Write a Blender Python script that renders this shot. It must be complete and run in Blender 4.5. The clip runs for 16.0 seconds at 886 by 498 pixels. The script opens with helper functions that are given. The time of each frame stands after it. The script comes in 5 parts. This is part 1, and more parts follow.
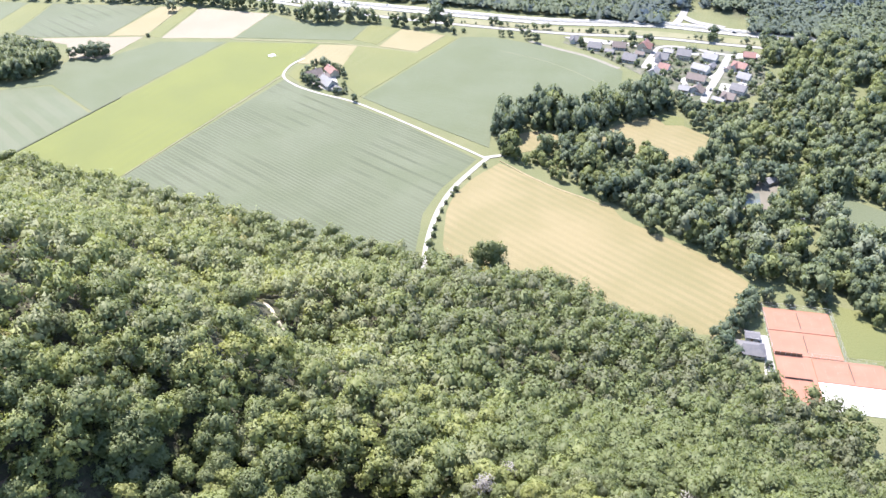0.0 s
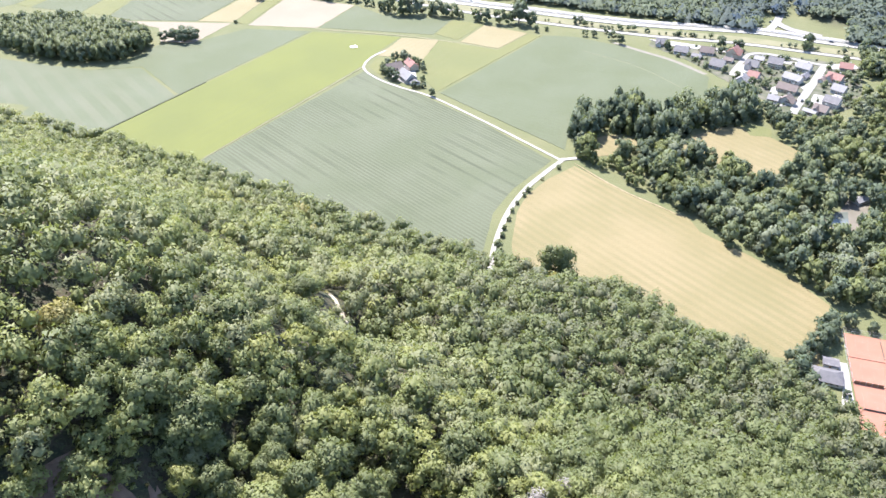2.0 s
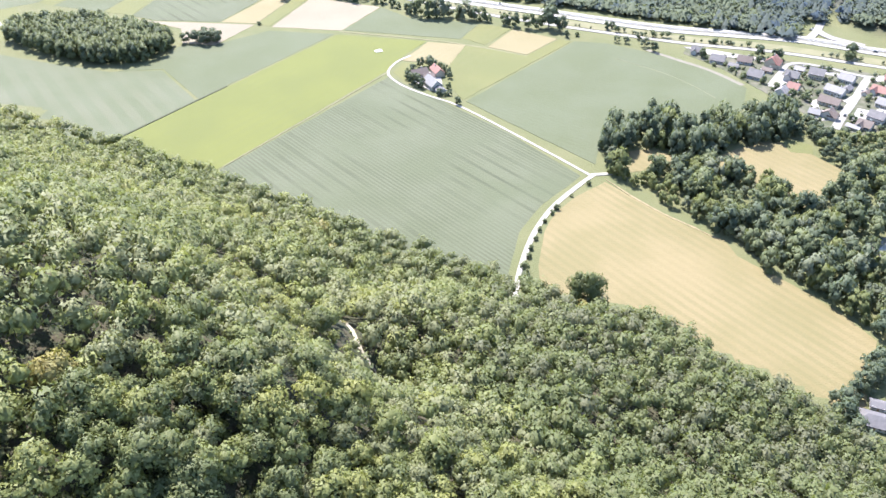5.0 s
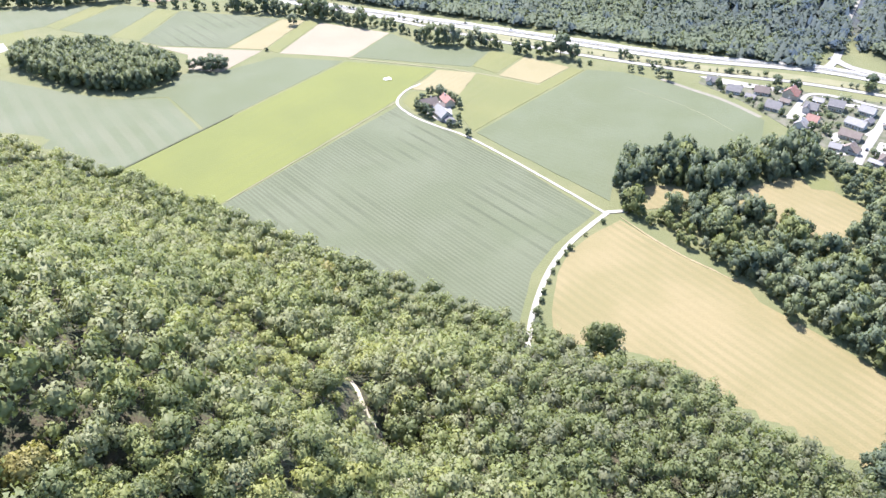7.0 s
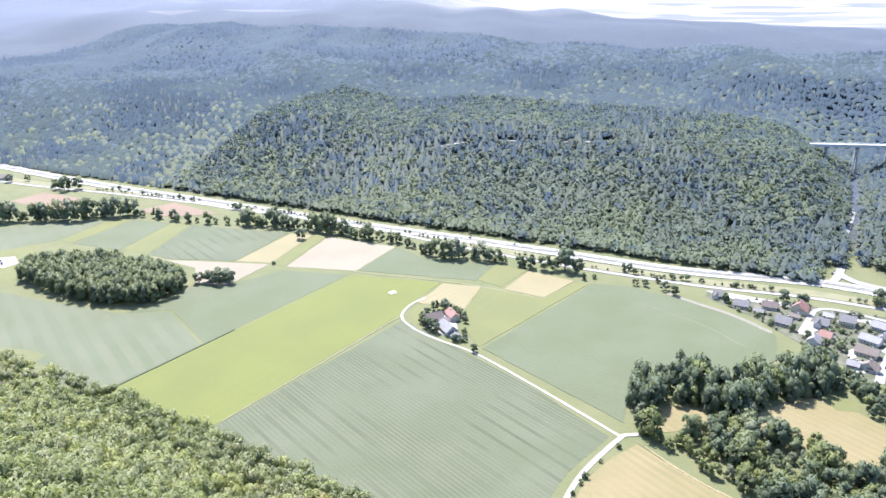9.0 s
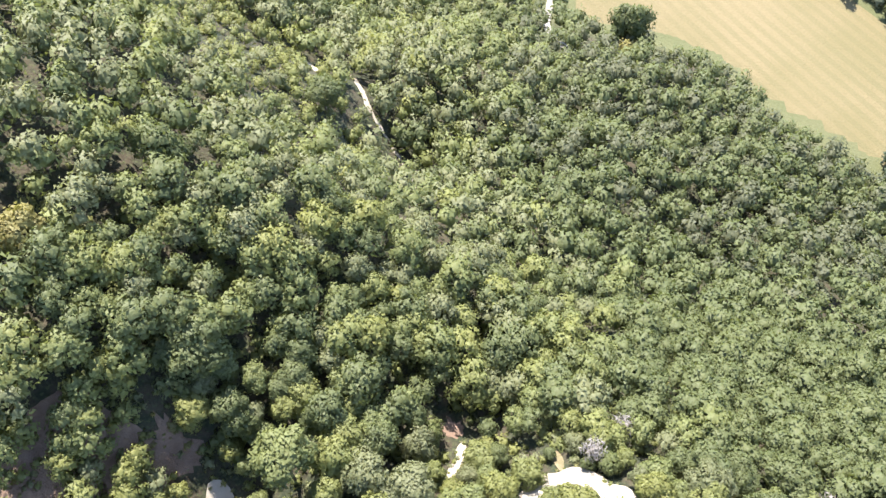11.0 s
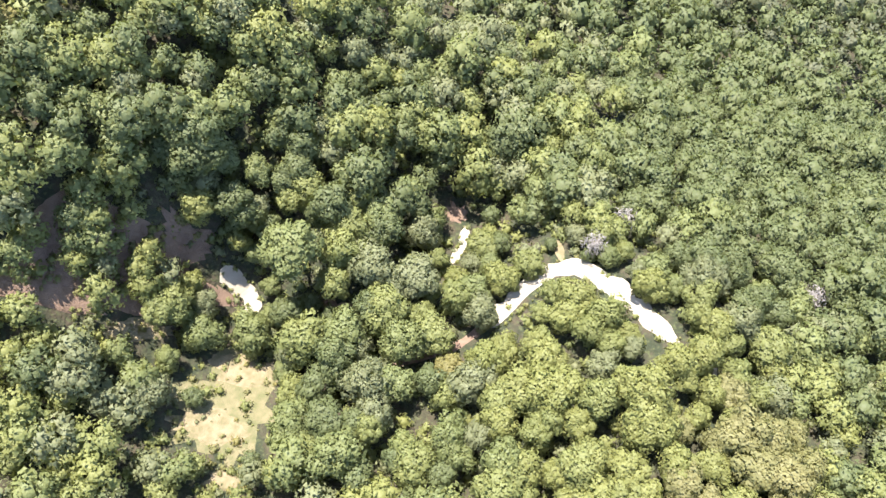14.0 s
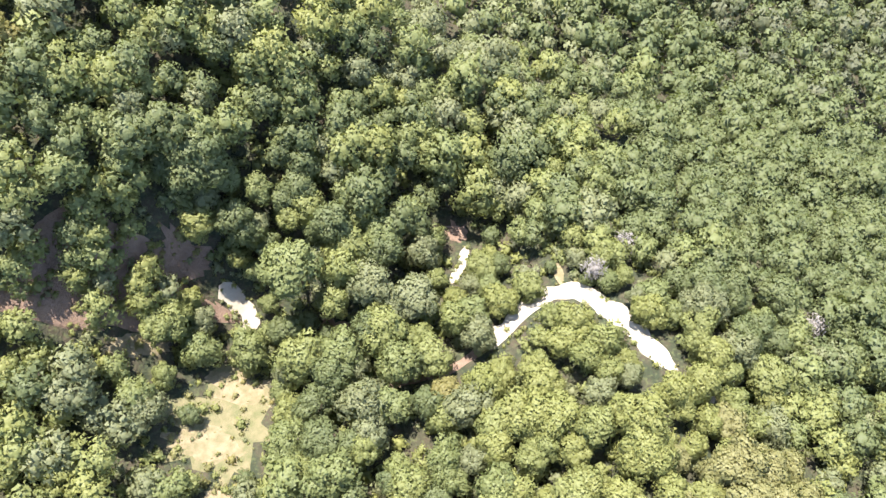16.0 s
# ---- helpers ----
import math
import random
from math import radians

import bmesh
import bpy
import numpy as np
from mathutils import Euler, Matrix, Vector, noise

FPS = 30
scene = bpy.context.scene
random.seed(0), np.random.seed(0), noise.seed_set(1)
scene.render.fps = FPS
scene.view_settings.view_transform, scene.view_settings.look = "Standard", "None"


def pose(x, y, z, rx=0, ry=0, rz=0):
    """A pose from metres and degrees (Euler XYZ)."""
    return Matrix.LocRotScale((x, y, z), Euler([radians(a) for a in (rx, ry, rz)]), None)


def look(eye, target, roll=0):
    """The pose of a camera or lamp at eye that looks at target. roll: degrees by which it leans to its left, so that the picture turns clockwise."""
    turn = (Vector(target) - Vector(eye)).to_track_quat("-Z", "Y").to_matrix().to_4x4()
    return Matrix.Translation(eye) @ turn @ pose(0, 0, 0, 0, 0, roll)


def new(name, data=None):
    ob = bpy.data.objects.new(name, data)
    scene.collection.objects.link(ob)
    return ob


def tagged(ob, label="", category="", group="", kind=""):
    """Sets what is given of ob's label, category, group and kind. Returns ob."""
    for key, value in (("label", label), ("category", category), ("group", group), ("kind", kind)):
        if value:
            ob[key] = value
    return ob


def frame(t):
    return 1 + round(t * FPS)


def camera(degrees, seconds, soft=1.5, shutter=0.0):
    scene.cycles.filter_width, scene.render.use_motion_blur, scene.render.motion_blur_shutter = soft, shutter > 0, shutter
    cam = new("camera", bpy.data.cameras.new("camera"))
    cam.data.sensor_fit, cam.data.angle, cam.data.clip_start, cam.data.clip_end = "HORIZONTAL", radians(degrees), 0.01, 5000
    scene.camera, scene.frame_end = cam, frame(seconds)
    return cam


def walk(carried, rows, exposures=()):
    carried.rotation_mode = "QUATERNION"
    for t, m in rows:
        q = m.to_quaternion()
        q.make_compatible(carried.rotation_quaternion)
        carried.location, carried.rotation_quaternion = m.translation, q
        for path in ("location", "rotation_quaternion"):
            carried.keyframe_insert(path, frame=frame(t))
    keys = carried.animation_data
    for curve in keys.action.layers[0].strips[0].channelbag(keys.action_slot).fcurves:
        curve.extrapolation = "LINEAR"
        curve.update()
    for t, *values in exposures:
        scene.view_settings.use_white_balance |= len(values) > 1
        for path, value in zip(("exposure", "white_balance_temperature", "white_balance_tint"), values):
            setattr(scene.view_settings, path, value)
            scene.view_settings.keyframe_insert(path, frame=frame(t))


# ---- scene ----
cam = camera(59.63, 16.0, soft=1.5)
walk(cam, [(t, pose(x, y, z, 90 + pitch, 0, yaw)) for t, x, y, z, yaw, pitch in (
    (0, 0.00, 0.00, 265.00, -0.00, -34.98),
    (0.1, 0.17, 0.07, 264.98, 1.34, -35.01),
    (0.2, 0.34, 0.13, 264.95, 2.55, -35.06),
    (0.3, 0.50, 0.20, 264.93, 3.55, -35.11),
    (0.5, 0.84, 0.33, 264.88, 4.69, -35.09),
    (1, 1.03, 0.94, 264.83, 5.49, -35.15),
    (1.5, 0.89, 2.29, 264.78, 5.94, -35.26),
    (2, 0.52, 4.39, 264.73, 6.26, -35.33),
    (2.5, 0.03, 7.18, 264.73, 6.56, -35.44),
    (3, -0.54, 10.59, 264.82, 6.84, -35.50),
    (3.5, -1.22, 14.51, 265.00, 7.21, -35.56),
    (4, -1.99, 18.76, 265.20, 7.57, -35.61),
    (6.5, -6.79, 43.73, 268.37, 8.78, -35.81),
    (7, -8.14, 49.74, 269.74, 8.88, -34.68),
    (7.2, -8.62, 51.98, 270.22, 8.95, -31.20),
    (7.4, -9.10, 54.22, 270.69, 9.03, -26.64),
    (7.5, -9.31, 55.27, 270.89, 9.04, -24.41),
    (7.7, -9.68, 57.20, 271.21, 9.04, -19.92),
    (7.8, -9.86, 58.16, 271.37, 9.02, -18.02),
    (8, -10.23, 60.08, 271.68, 9.09, -15.78),
    (8.2, -10.59, 61.89, 271.93, 9.11, -15.47),
    (9, -12.04, 68.14, 272.02, 9.20, -19.80),
    (9.6, -13.13, 72.83, 272.09, 9.33, -31.80),
    (10.3, -14.40, 78.30, 272.17, 9.42, -46.95),
    (10.4, -14.59, 79.10, 272.27, 9.45, -49.06),
    (10.5, -14.77, 79.91, 272.37, 9.43, -51.21),
    (10.7, -15.12, 81.50, 272.60, 9.53, -55.51),
    (11, -15.65, 83.89, 272.95, 9.49, -61.95),
    (11.5, -16.43, 87.70, 273.48, 9.50, -72.82),
    (11.7, -16.77, 89.23, 273.49, 9.60, -77.52),
    (11.8, -16.94, 89.99, 273.50, 9.66, -79.84),
    (12, -17.28, 91.51, 273.51, 9.44, -82.43),
    (12.5, -17.95, 94.58, 273.75, 9.51, -82.56),
    (13, -18.52, 96.99, 274.03, 9.60, -82.56),
    (13.5, -18.92, 98.98, 274.18, 9.64, -82.51),
    (14, -19.26, 100.62, 274.33, 9.81, -82.41),
    (14.5, -19.37, 102.03, 274.40, 10.12, -82.37),
    (15, -19.42, 103.17, 274.52, 10.45, -82.29),
    (15.5, -19.44, 104.07, 274.56, 10.70, -82.21),
    (16, -19.42, 104.84, 274.59, 10.85, -82.16),
)],
     exposures=((0.0, 1.7, 6280, 15), (7.0, 1.7, 6280, 15), (7.5, 1.68, 5980, 16), (8.2, 1.67, 5880, 14), (9.2, 1.66, 6200, 14), (10.3, 1.6, 6500, 16), (11.0, 1.68, 6550, 14), (12.0, 1.76, 6600, 13), (16.0, 1.76, 6600, 13)))

# ---- sky, sun, exposure ----
SUN_TURN, SUN_RISE = radians(-27), radians(57)        # from north (+y), clockwise; above the horizon
world = bpy.data.worlds.new("sky")
scene.world = world
world.use_nodes = True
wn = world.node_tree.nodes
sky = wn.new("ShaderNodeTexSky")
sky.sky_type, sky.sun_disc = "NISHITA", False
sky.sun_elevation, sky.sun_rotation = SUN_RISE, SUN_TURN
sky.air_density, sky.dust_density, sky.ozone_density = 1.0, 0.6, 1.5
world.node_tree.links.new(sky.outputs[0], wn["Background"].inputs[0])
wn["Background"].inputs[1].default_value = 0.14
sun = new("sun", bpy.data.lights.new("sun", "SUN"))
sun.data.energy, sun.data.angle, sun.data.color = 4.9, radians(0.6), (1.0, 0.95, 0.87)
sun.matrix_basis = look((0, 0, 0), (-math.sin(SUN_TURN) * math.cos(SUN_RISE), -math.cos(SUN_TURN) * math.cos(SUN_RISE), -math.sin(SUN_RISE)))
scene.view_settings.exposure = 1.7

# ---- materials ----
def nodes_of(name):
    m = bpy.data.materials.new(name)
    m.use_nodes = True
    n, l = m.node_tree.nodes, m.node_tree.links
    return m, n, l, n["Principled BSDF"]


def mixed(n, l, fac, a, b):
    x = n.new("ShaderNodeMix")
    x.data_type = "RGBA"
    for k, v in ((0, fac), (6, a), (7, b)):
        if isinstance(v, (int, float)):
            x.inputs[k].default_value = v
        elif isinstance(v, tuple):
            x.inputs[k].default_value = (*v, 1)
        else:
            l.new(v, x.inputs[k])
    return x.outputs[2]


def noisy(n, l, where, scale, detail=3.0, low=0.35, high=0.65):
    t = n.new("ShaderNodeTexNoise")
    t.inputs["Scale"].default_value, t.inputs["Detail"].default_value = scale, detail
    l.new(where, t.inputs["Vector"])
    r = n.new("ShaderNodeMapRange")
    r.inputs[1].default_value, r.inputs[2].default_value = low, high
    l.new(t.outputs["Fac"], r.inputs[0])
    return r.outputs[0]


def bumped(n, l, p, height, strength, distance):
    b = n.new("ShaderNodeBump")
    b.inputs["Strength"].default_value, b.inputs["Distance"].default_value = strength, distance
    l.new(height, b.inputs["Height"])
    l.new(b.outputs[0], p.inputs["Normal"])


def stripes(n, l, where, angle, period, sharp=(0.35, 0.65), wobble=0.6):
    """Bands across the direction angle (degrees from +x), one each period metres."""
    turn = n.new("ShaderNodeVectorRotate")
    turn.rotation_type = "Z_AXIS"
    turn.inputs["Angle"].default_value = radians(-angle)
    l.new(where, turn.inputs["Vector"])
    w = n.new("ShaderNodeTexWave")
    w.bands_direction = "Y"
    w.inputs["Scale"].default_value = 2 * math.pi / 20 / period
    w.inputs["Distortion"].default_value, w.inputs["Detail"].default_value, w.inputs["Detail Scale"].default_value = wobble, 2, 0.6
    l.new(turn.outputs[0], w.inputs["Vector"])
    r = n.new("ShaderNodeMapRange")
    r.inputs[1].default_value, r.inputs[2].default_value = sharp
    l.new(w.outputs["Fac"], r.inputs[0])
    return r.outputs[0]


def plain(name, a, b, scale=0.5, rough=0.85, grain=6.0, bump=0.15, spread=0.05):
    """A surface of two tones in patches, with finer grain and relief; metres."""
    m, n, l, p = nodes_of(name)
    where = n.new("ShaderNodeNewGeometry").outputs["Position"]
    big, small = noisy(n, l, where, scale), noisy(n, l, where, grain, 4, 0.3, 0.7)
    c = mixed(n, l, big, a, b)
    dull = n.new("ShaderNodeMath")
    dull.operation = "MULTIPLY"
    dull.inputs[1].default_value = 0.5
    l.new(small, dull.inputs[0])
    c = mixed(n, l, dull.outputs[0], c, tuple(v * 0.75 for v in a))
    l.new(c, p.inputs["Base Color"])
    p.inputs["Roughness"].default_value = rough
    if bump:
        bumped(n, l, p, small, bump, spread)
    return m


def crop(name, a, b, soil, angle, row=3.0, tram=0.0, swath=0.5, patch=0.02, rough=0.9):
    """A field: patchy growth, rows along angle, and wheel tracks of bare soil each tram metres."""
    m, n, l, p = nodes_of(name)
    where = n.new("ShaderNodeNewGeometry").outputs["Position"]
    c = mixed(n, l, noisy(n, l, where, patch, 4, 0.38, 0.62), a, b)
    fine = noisy(n, l, where, 0.9, 4, 0.3, 0.7)
    rows = stripes(n, l, where, angle, row)
    thin = noisy(n, l, where, 0.012, 3, 0.35, 0.7)
    k = n.new("ShaderNodeMath")
    k.operation = "MULTIPLY"
    l.new(rows, k.inputs[0]), l.new(thin, k.inputs[1])
    k2 = n.new("ShaderNodeMath")
    k2.operation = "MULTIPLY"
    k2.inputs[1].default_value = swath
    l.new(k.outputs[0], k2.inputs[0])
    c = mixed(n, l, k2.outputs[0], c, soil)
    f = n.new("ShaderNodeMath")
    f.operation = "MULTIPLY"
    f.inputs[1].default_value = 0.28
    l.new(fine, f.inputs[0])
    c = mixed(n, l, f.outputs[0], c, tuple(0.6 * v for v in b))
    if tram:                                        # pairs of wheel tracks, broken here and there
        t = stripes(n, l, where, angle, tram, (0.86, 0.95), 0.4)
        gap = noisy(n, l, where, 0.014, 3, 0.45, 0.80)
        g = n.new("ShaderNodeMath")
        g.operation = "MULTIPLY"
        l.new(t, g.inputs[0]), l.new(gap, g.inputs[1])
        c = mixed(n, l, g.outputs[0], c, tuple(0.75 * v for v in soil))
    l.new(c, p.inputs["Base Color"])
    p.inputs["Roughness"].default_value = rough
    bumped(n, l, p, fine, 0.5, 0.3)
    return m


def leaves(name, a, b, glow=0.32, big=0.09, gloss=0.3, relief=0.4, uneven=0.2):
    """Foliage: two tones tree by tree and spray by spray, light shining through."""
    m, n, l, p = nodes_of(name)
    geo, info = n.new("ShaderNodeNewGeometry"), n.new("ShaderNodeObjectInfo")
    c = mixed(n, l, noisy(n, l, geo.outputs["Position"], big, 3, 0.36, 0.64), a, b)
    c = mixed(n, l, info.outputs["Random"], c, mixed(n, l, 0.45, c, tuple(0.8 * v for v in b)))
    v = n.new("ShaderNodeMapRange")
    v.inputs[3].default_value, v.inputs[4].default_value = 0.0, uneven
    l.new(geo.outputs["Random Per Island"], v.inputs[0])
    c = mixed(n, l, v.outputs[0], c, tuple(0.5 * x for x in a))
    fine = noisy(n, l, geo.outputs["Position"], 1.6, 4, 0.3, 0.7)
    f = n.new("ShaderNodeMath")
    f.operation = "MULTIPLY"
    f.inputs[1].default_value = 0.3
    l.new(fine, f.inputs[0])
    c = mixed(n, l, f.outputs[0], c, tuple(1.25 * x for x in b))
    l.new(c, p.inputs["Base Color"])
    p.inputs["Roughness"].default_value = 0.55
    p.inputs["Specular IOR Level"].default_value = gloss
    if relief:
        bumped(n, l, p, fine, relief, 0.25)
    tl, mix = n.new("ShaderNodeBsdfTranslucent"), n.new("ShaderNodeMixShader")
    l.new(mixed(n, l, 0.3, c, (0.35, 0.42, 0.05)), tl.inputs["Color"])
    mix.inputs[0].default_value = glow
    l.new(p.outputs[0], mix.inputs[1]), l.new(tl.outputs[0], mix.inputs[2])
    l.new(mix.outputs[0], n["Material Output"].inputs["Surface"])
    return m


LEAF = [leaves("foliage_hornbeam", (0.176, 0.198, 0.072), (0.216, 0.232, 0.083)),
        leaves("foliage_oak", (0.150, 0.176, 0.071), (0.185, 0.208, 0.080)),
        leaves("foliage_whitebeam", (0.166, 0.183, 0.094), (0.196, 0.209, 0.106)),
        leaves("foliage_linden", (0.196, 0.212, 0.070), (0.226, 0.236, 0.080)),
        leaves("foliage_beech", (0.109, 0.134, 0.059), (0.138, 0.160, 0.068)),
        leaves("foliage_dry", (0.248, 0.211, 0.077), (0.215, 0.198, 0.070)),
        # grey-green oak with the shade behind the spur put into its colour
        leaves("foliage_shaded_oak", (0.104, 0.117, 0.067), (0.132, 0.142, 0.080)),
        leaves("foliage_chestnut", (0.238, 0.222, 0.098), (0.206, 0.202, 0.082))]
LEAF_WET = [leaves("foliage_alder", (0.075, 0.102, 0.070), (0.109, 0.134, 0.088), 0.25, 0.09, 0.12, 0.3),
            leaves("foliage_ash", (0.110, 0.136, 0.077), (0.148, 0.172, 0.097), 0.25, 0.09, 0.12, 0.3),
            leaves("foliage_willow", (0.145, 0.168, 0.118), (0.170, 0.190, 0.132), 0.25, 0.09, 0.12, 0.3)]
LEAF_WET.append(leaves("foliage_maple", (0.128, 0.150, 0.066), (0.162, 0.182, 0.080), 0.28, 0.09, 0.12, 0.4))
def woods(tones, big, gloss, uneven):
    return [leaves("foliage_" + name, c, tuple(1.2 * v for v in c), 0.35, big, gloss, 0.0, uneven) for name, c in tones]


# distance haze is put into these leaf colours: bluer, then paler, farther off
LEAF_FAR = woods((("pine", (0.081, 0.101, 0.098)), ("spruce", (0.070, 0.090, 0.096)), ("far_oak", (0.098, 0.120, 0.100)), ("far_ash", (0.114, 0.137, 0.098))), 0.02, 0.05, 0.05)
LEAF_RIDGE_HAZE = woods((("hazy_ridge_pine", (0.062, 0.085, 0.113)), ("hazy_ridge_spruce", (0.056, 0.077, 0.108)), ("hazy_ridge_oak", (0.072, 0.095, 0.112)), ("hazy_ridge_ash", (0.082, 0.104, 0.108))), 0.01, 0.0, 0.05)
LEAF_DISTANT_HAZE = woods((("hazy_distant_pine", (0.086, 0.112, 0.152)), ("hazy_distant_spruce", (0.078, 0.104, 0.147)), ("hazy_distant_oak", (0.096, 0.122, 0.152)), ("hazy_distant_ash", (0.104, 0.130, 0.150))), 0.01, 0.0, 0.05)
BARK = plain("bark", (0.11, 0.09, 0.07), (0.17, 0.145, 0.115), 1.5, 0.9, 9, 0.4)
CHALK = plain("crushed_limestone", (0.416, 0.374, 0.303), (0.344, 0.296, 0.229), 0.25, 0.9, 5, 0.2)
GRAVEL = plain("pale_gravel_road", (0.315, 0.297, 0.265), (0.257, 0.244, 0.212), 0.12, 0.9, 4, 0.15)
ASPHALT = plain("sun_bleached_asphalt", (0.205, 0.197, 0.186), (0.245, 0.236, 0.222), 0.06, 0.8, 3, 0.05)
CONCRETE = plain("pale_concrete", (0.235, 0.226, 0.212), (0.20, 0.193, 0.182), 0.2, 0.85, 3, 0.1)
LITTER = plain("leaf_litter", (0.245, 0.168, 0.122), (0.150, 0.098, 0.070), 0.3, 0.95, 2.5, 0.6, 0.2)
STRAW = plain("dry_grass", (0.26, 0.205, 0.125), (0.135, 0.125, 0.060), 0.6, 0.95, 2.5, 0.6, 0.2)

# ---- the lie of the land ----
HILL_STEP, HILL_WIDE = 75, 80
HILL_X, HILL_Y = np.arange(-420, 181, HILL_STEP), np.arange(20, 471, HILL_STEP)
# height of the knolls that make up the wooded hill, row by row from the south
KNOLLS = (14, 35, 37, 38, 47, 26, 40, 19, 21, 21, 39, 13, -3, -10, -46, 51, 35, -5, 23, 25, -8, 37, 89, 3, 9, -6, -14, 28, 16, 3, 26, -1, -18, 19, -10, 5, 43, 20, 17, 23, -15, 3, 28, -7, 4, 24, -7, -6, -9, -2, -6, -20, -11, 2, 4, -18, 10, -6, 3, 11, 3, 9, 6)


def rise(v, a, b):
    k = np.clip((v - a) / (b - a), 0, 1)
    return k * k * (3 - 2 * k)


def waves(x, y, size, seed):
    """Soft uneven swell, about -1 to 1."""
    r = np.random.RandomState(seed)
    out = 0
    for k in range(6):
        a, s, ph = r.uniform(0, 2 * np.pi), r.uniform(0.7, 1.9) / size, r.uniform(0, 6.28)
        out = out + np.sin((x * np.cos(a) + y * np.sin(a)) * s * 2 * np.pi + ph)
    return out / 3.2


EDGE_X = (-900, -413, -360, -291, -254, -208, -163, -123, -87, -54, -22, -13, 13, 37, 56, 73, 88, 104, 119, 137, 148, 160, 188, 300, 600)
EDGE_Y = (560, 517, 505, 482, 465, 453, 426, 405, 393, 380, 367, 357, 338, 336, 333, 324, 304, 297, 290, 279, 268, 257, 243, 150, -300)


def wood_edge(x):
    """How far north the wood on the hill reaches."""
    return np.interp(x, EDGE_X, EDGE_Y)


def hill(x, y):
    out, i = 0, 0
    for cy in HILL_Y:
        for cx in HILL_X:
            out = out + KNOLLS[i] * np.exp(-((x - cx) ** 2 + (y - cy) ** 2) / (2 * HILL_WIDE ** 2))
            i += 1
    for cx, cy, deep, wide in ((-19, 134, 10, 14), (-72, 103, 13, 19), (-53, 233, 14, 17), (-94, 268, 7, 14), (6, 125, -5, 13), (31, 112, -5, 13), (-43, 285, -13, 20), (-86, 260, -8, 14), (-60, 180, -8, 17), (-98, 130, -8, 16), (46, 206, 10, 24), (60, 104, 8, 16), (-132, 323, -7, 26), (92, 182, -4, 18)):
        out = out - deep * np.exp(-((x - cx) ** 2 + (y - cy) ** 2) / (2 * wide ** 2))
    back = rise(-y, -40, 400)                       # the ridge goes on behind
    out = out * (1 - back) + 110 * back * (1 - rise(x, 0, 500))
    west = rise(-x, 380, 700)
    out = out * (1 - west) + west * 120 * (1 - rise(y, 260, 520))
    return np.maximum(out, 0) * (1 - rise(y - wood_edge(x), -6, 24))


FOOT = np.array([-5, 829.0])
ALONG, ACROSS = np.array([0.962, -0.272]), np.array([0.272, 0.962])


def land(x, y):
    """Height of the ground: hill, flat valley, far wooded range and the plain behind it."""
    x, y = np.asarray(x, float), np.asarray(y, float)
    s = (x - FOOT[0]) * ACROSS[0] + (y - FOOT[1]) * ACROSS[1]
    u = (x - FOOT[0]) * ALONG[0] + (y - FOOT[1]) * ALONG[1]
    east = rise(u, -500, 300)
    far = 62 * rise(s, 14, 285) + (58 + 12 * east) * rise(s, 380, 1250) + 34 * rise(s, 1000, 1900) * (1 - east)
    far = far * (1 + 0.08 * waves(x, y, 430, 3)) + rise(s, 400, 1000) * 6 * waves(x, y, 900, 5) + rise(s, 360, 560) * (1 - rise(s, 850, 1300)) * 10 * waves(x, y, 560, 12)
    far = far + rise(-u, 100, 900) * 20 * rise(s, 150, 1300)
    gully = np.exp(-((u - 262 - 0.03 * s) / (26 + 0.09 * np.maximum(s, 0))) ** 2) * rise(s, 20, 60) * (1 - rise(s, 500, 800))
    far = far * (1 - 0.85 * gully)
    gap = rise(0.987 * x + 0.156 * y, -260, 260)    # to the east the range sinks to a wide plain
    d = np.hypot(x, y - 60)
    plain_z = 50 + 62 * rise(d, 2300, 3800) + 50 * rise(d, 3600, 5000)
    far = far * (1 - gap * rise(s, 1500, 2600)) + gap * rise(s, 1500, 2600) * plain_z
    far = far + (1 - gap) * rise(d, 3000, 4900) * 95 * (1 + 0.5 * waves(x, y, 2400, 8) * rise(d, 3600, 4900))
    far = far + gap * rise(d, 4450, 4900) * 110 * np.clip(0.35 + waves(x, y, 1500, 17), 0, 1)         # faint mountains at its end
    return np.where(s > 0, far, 0) + hill(x, y)


def mesh_of(name, co, tri, mats=(), index=None, smooth=False, normals=None):
    me = bpy.data.meshes.new(name)
    co, tri = np.asarray(co, np.float32), np.asarray(tri, np.int32)
    me.vertices.add(len(co))
    me.vertices.foreach_set("co", co.ravel())
    me.loops.add(tri.size)
    me.loops.foreach_set("vertex_index", tri.ravel())
    me.polygons.add(len(tri))
    me.polygons.foreach_set("loop_start", np.arange(len(tri), dtype=np.int32) * tri.shape[1])
    for m in mats:
        me.materials.append(m)
    if index is not None:
        me.polygons.foreach_set("material_index", np.asarray(index, np.int32))
    me.polygons.foreach_set("use_smooth", np.full(len(tri), smooth))
    me.update(calc_edges=True)
    if normals is not None:                         # leaf sprays take the soft roundness of their crown
        me.attributes.new("custom_normal", "FLOAT_VECTOR", "POINT").data.foreach_set("vector", np.asarray(normals, np.float32).ravel())
        me.update()
    return me


def lines(parts):
    return np.unique(np.concatenate([np.arange(a, b + 0.01, st) for a, b, st in parts]))


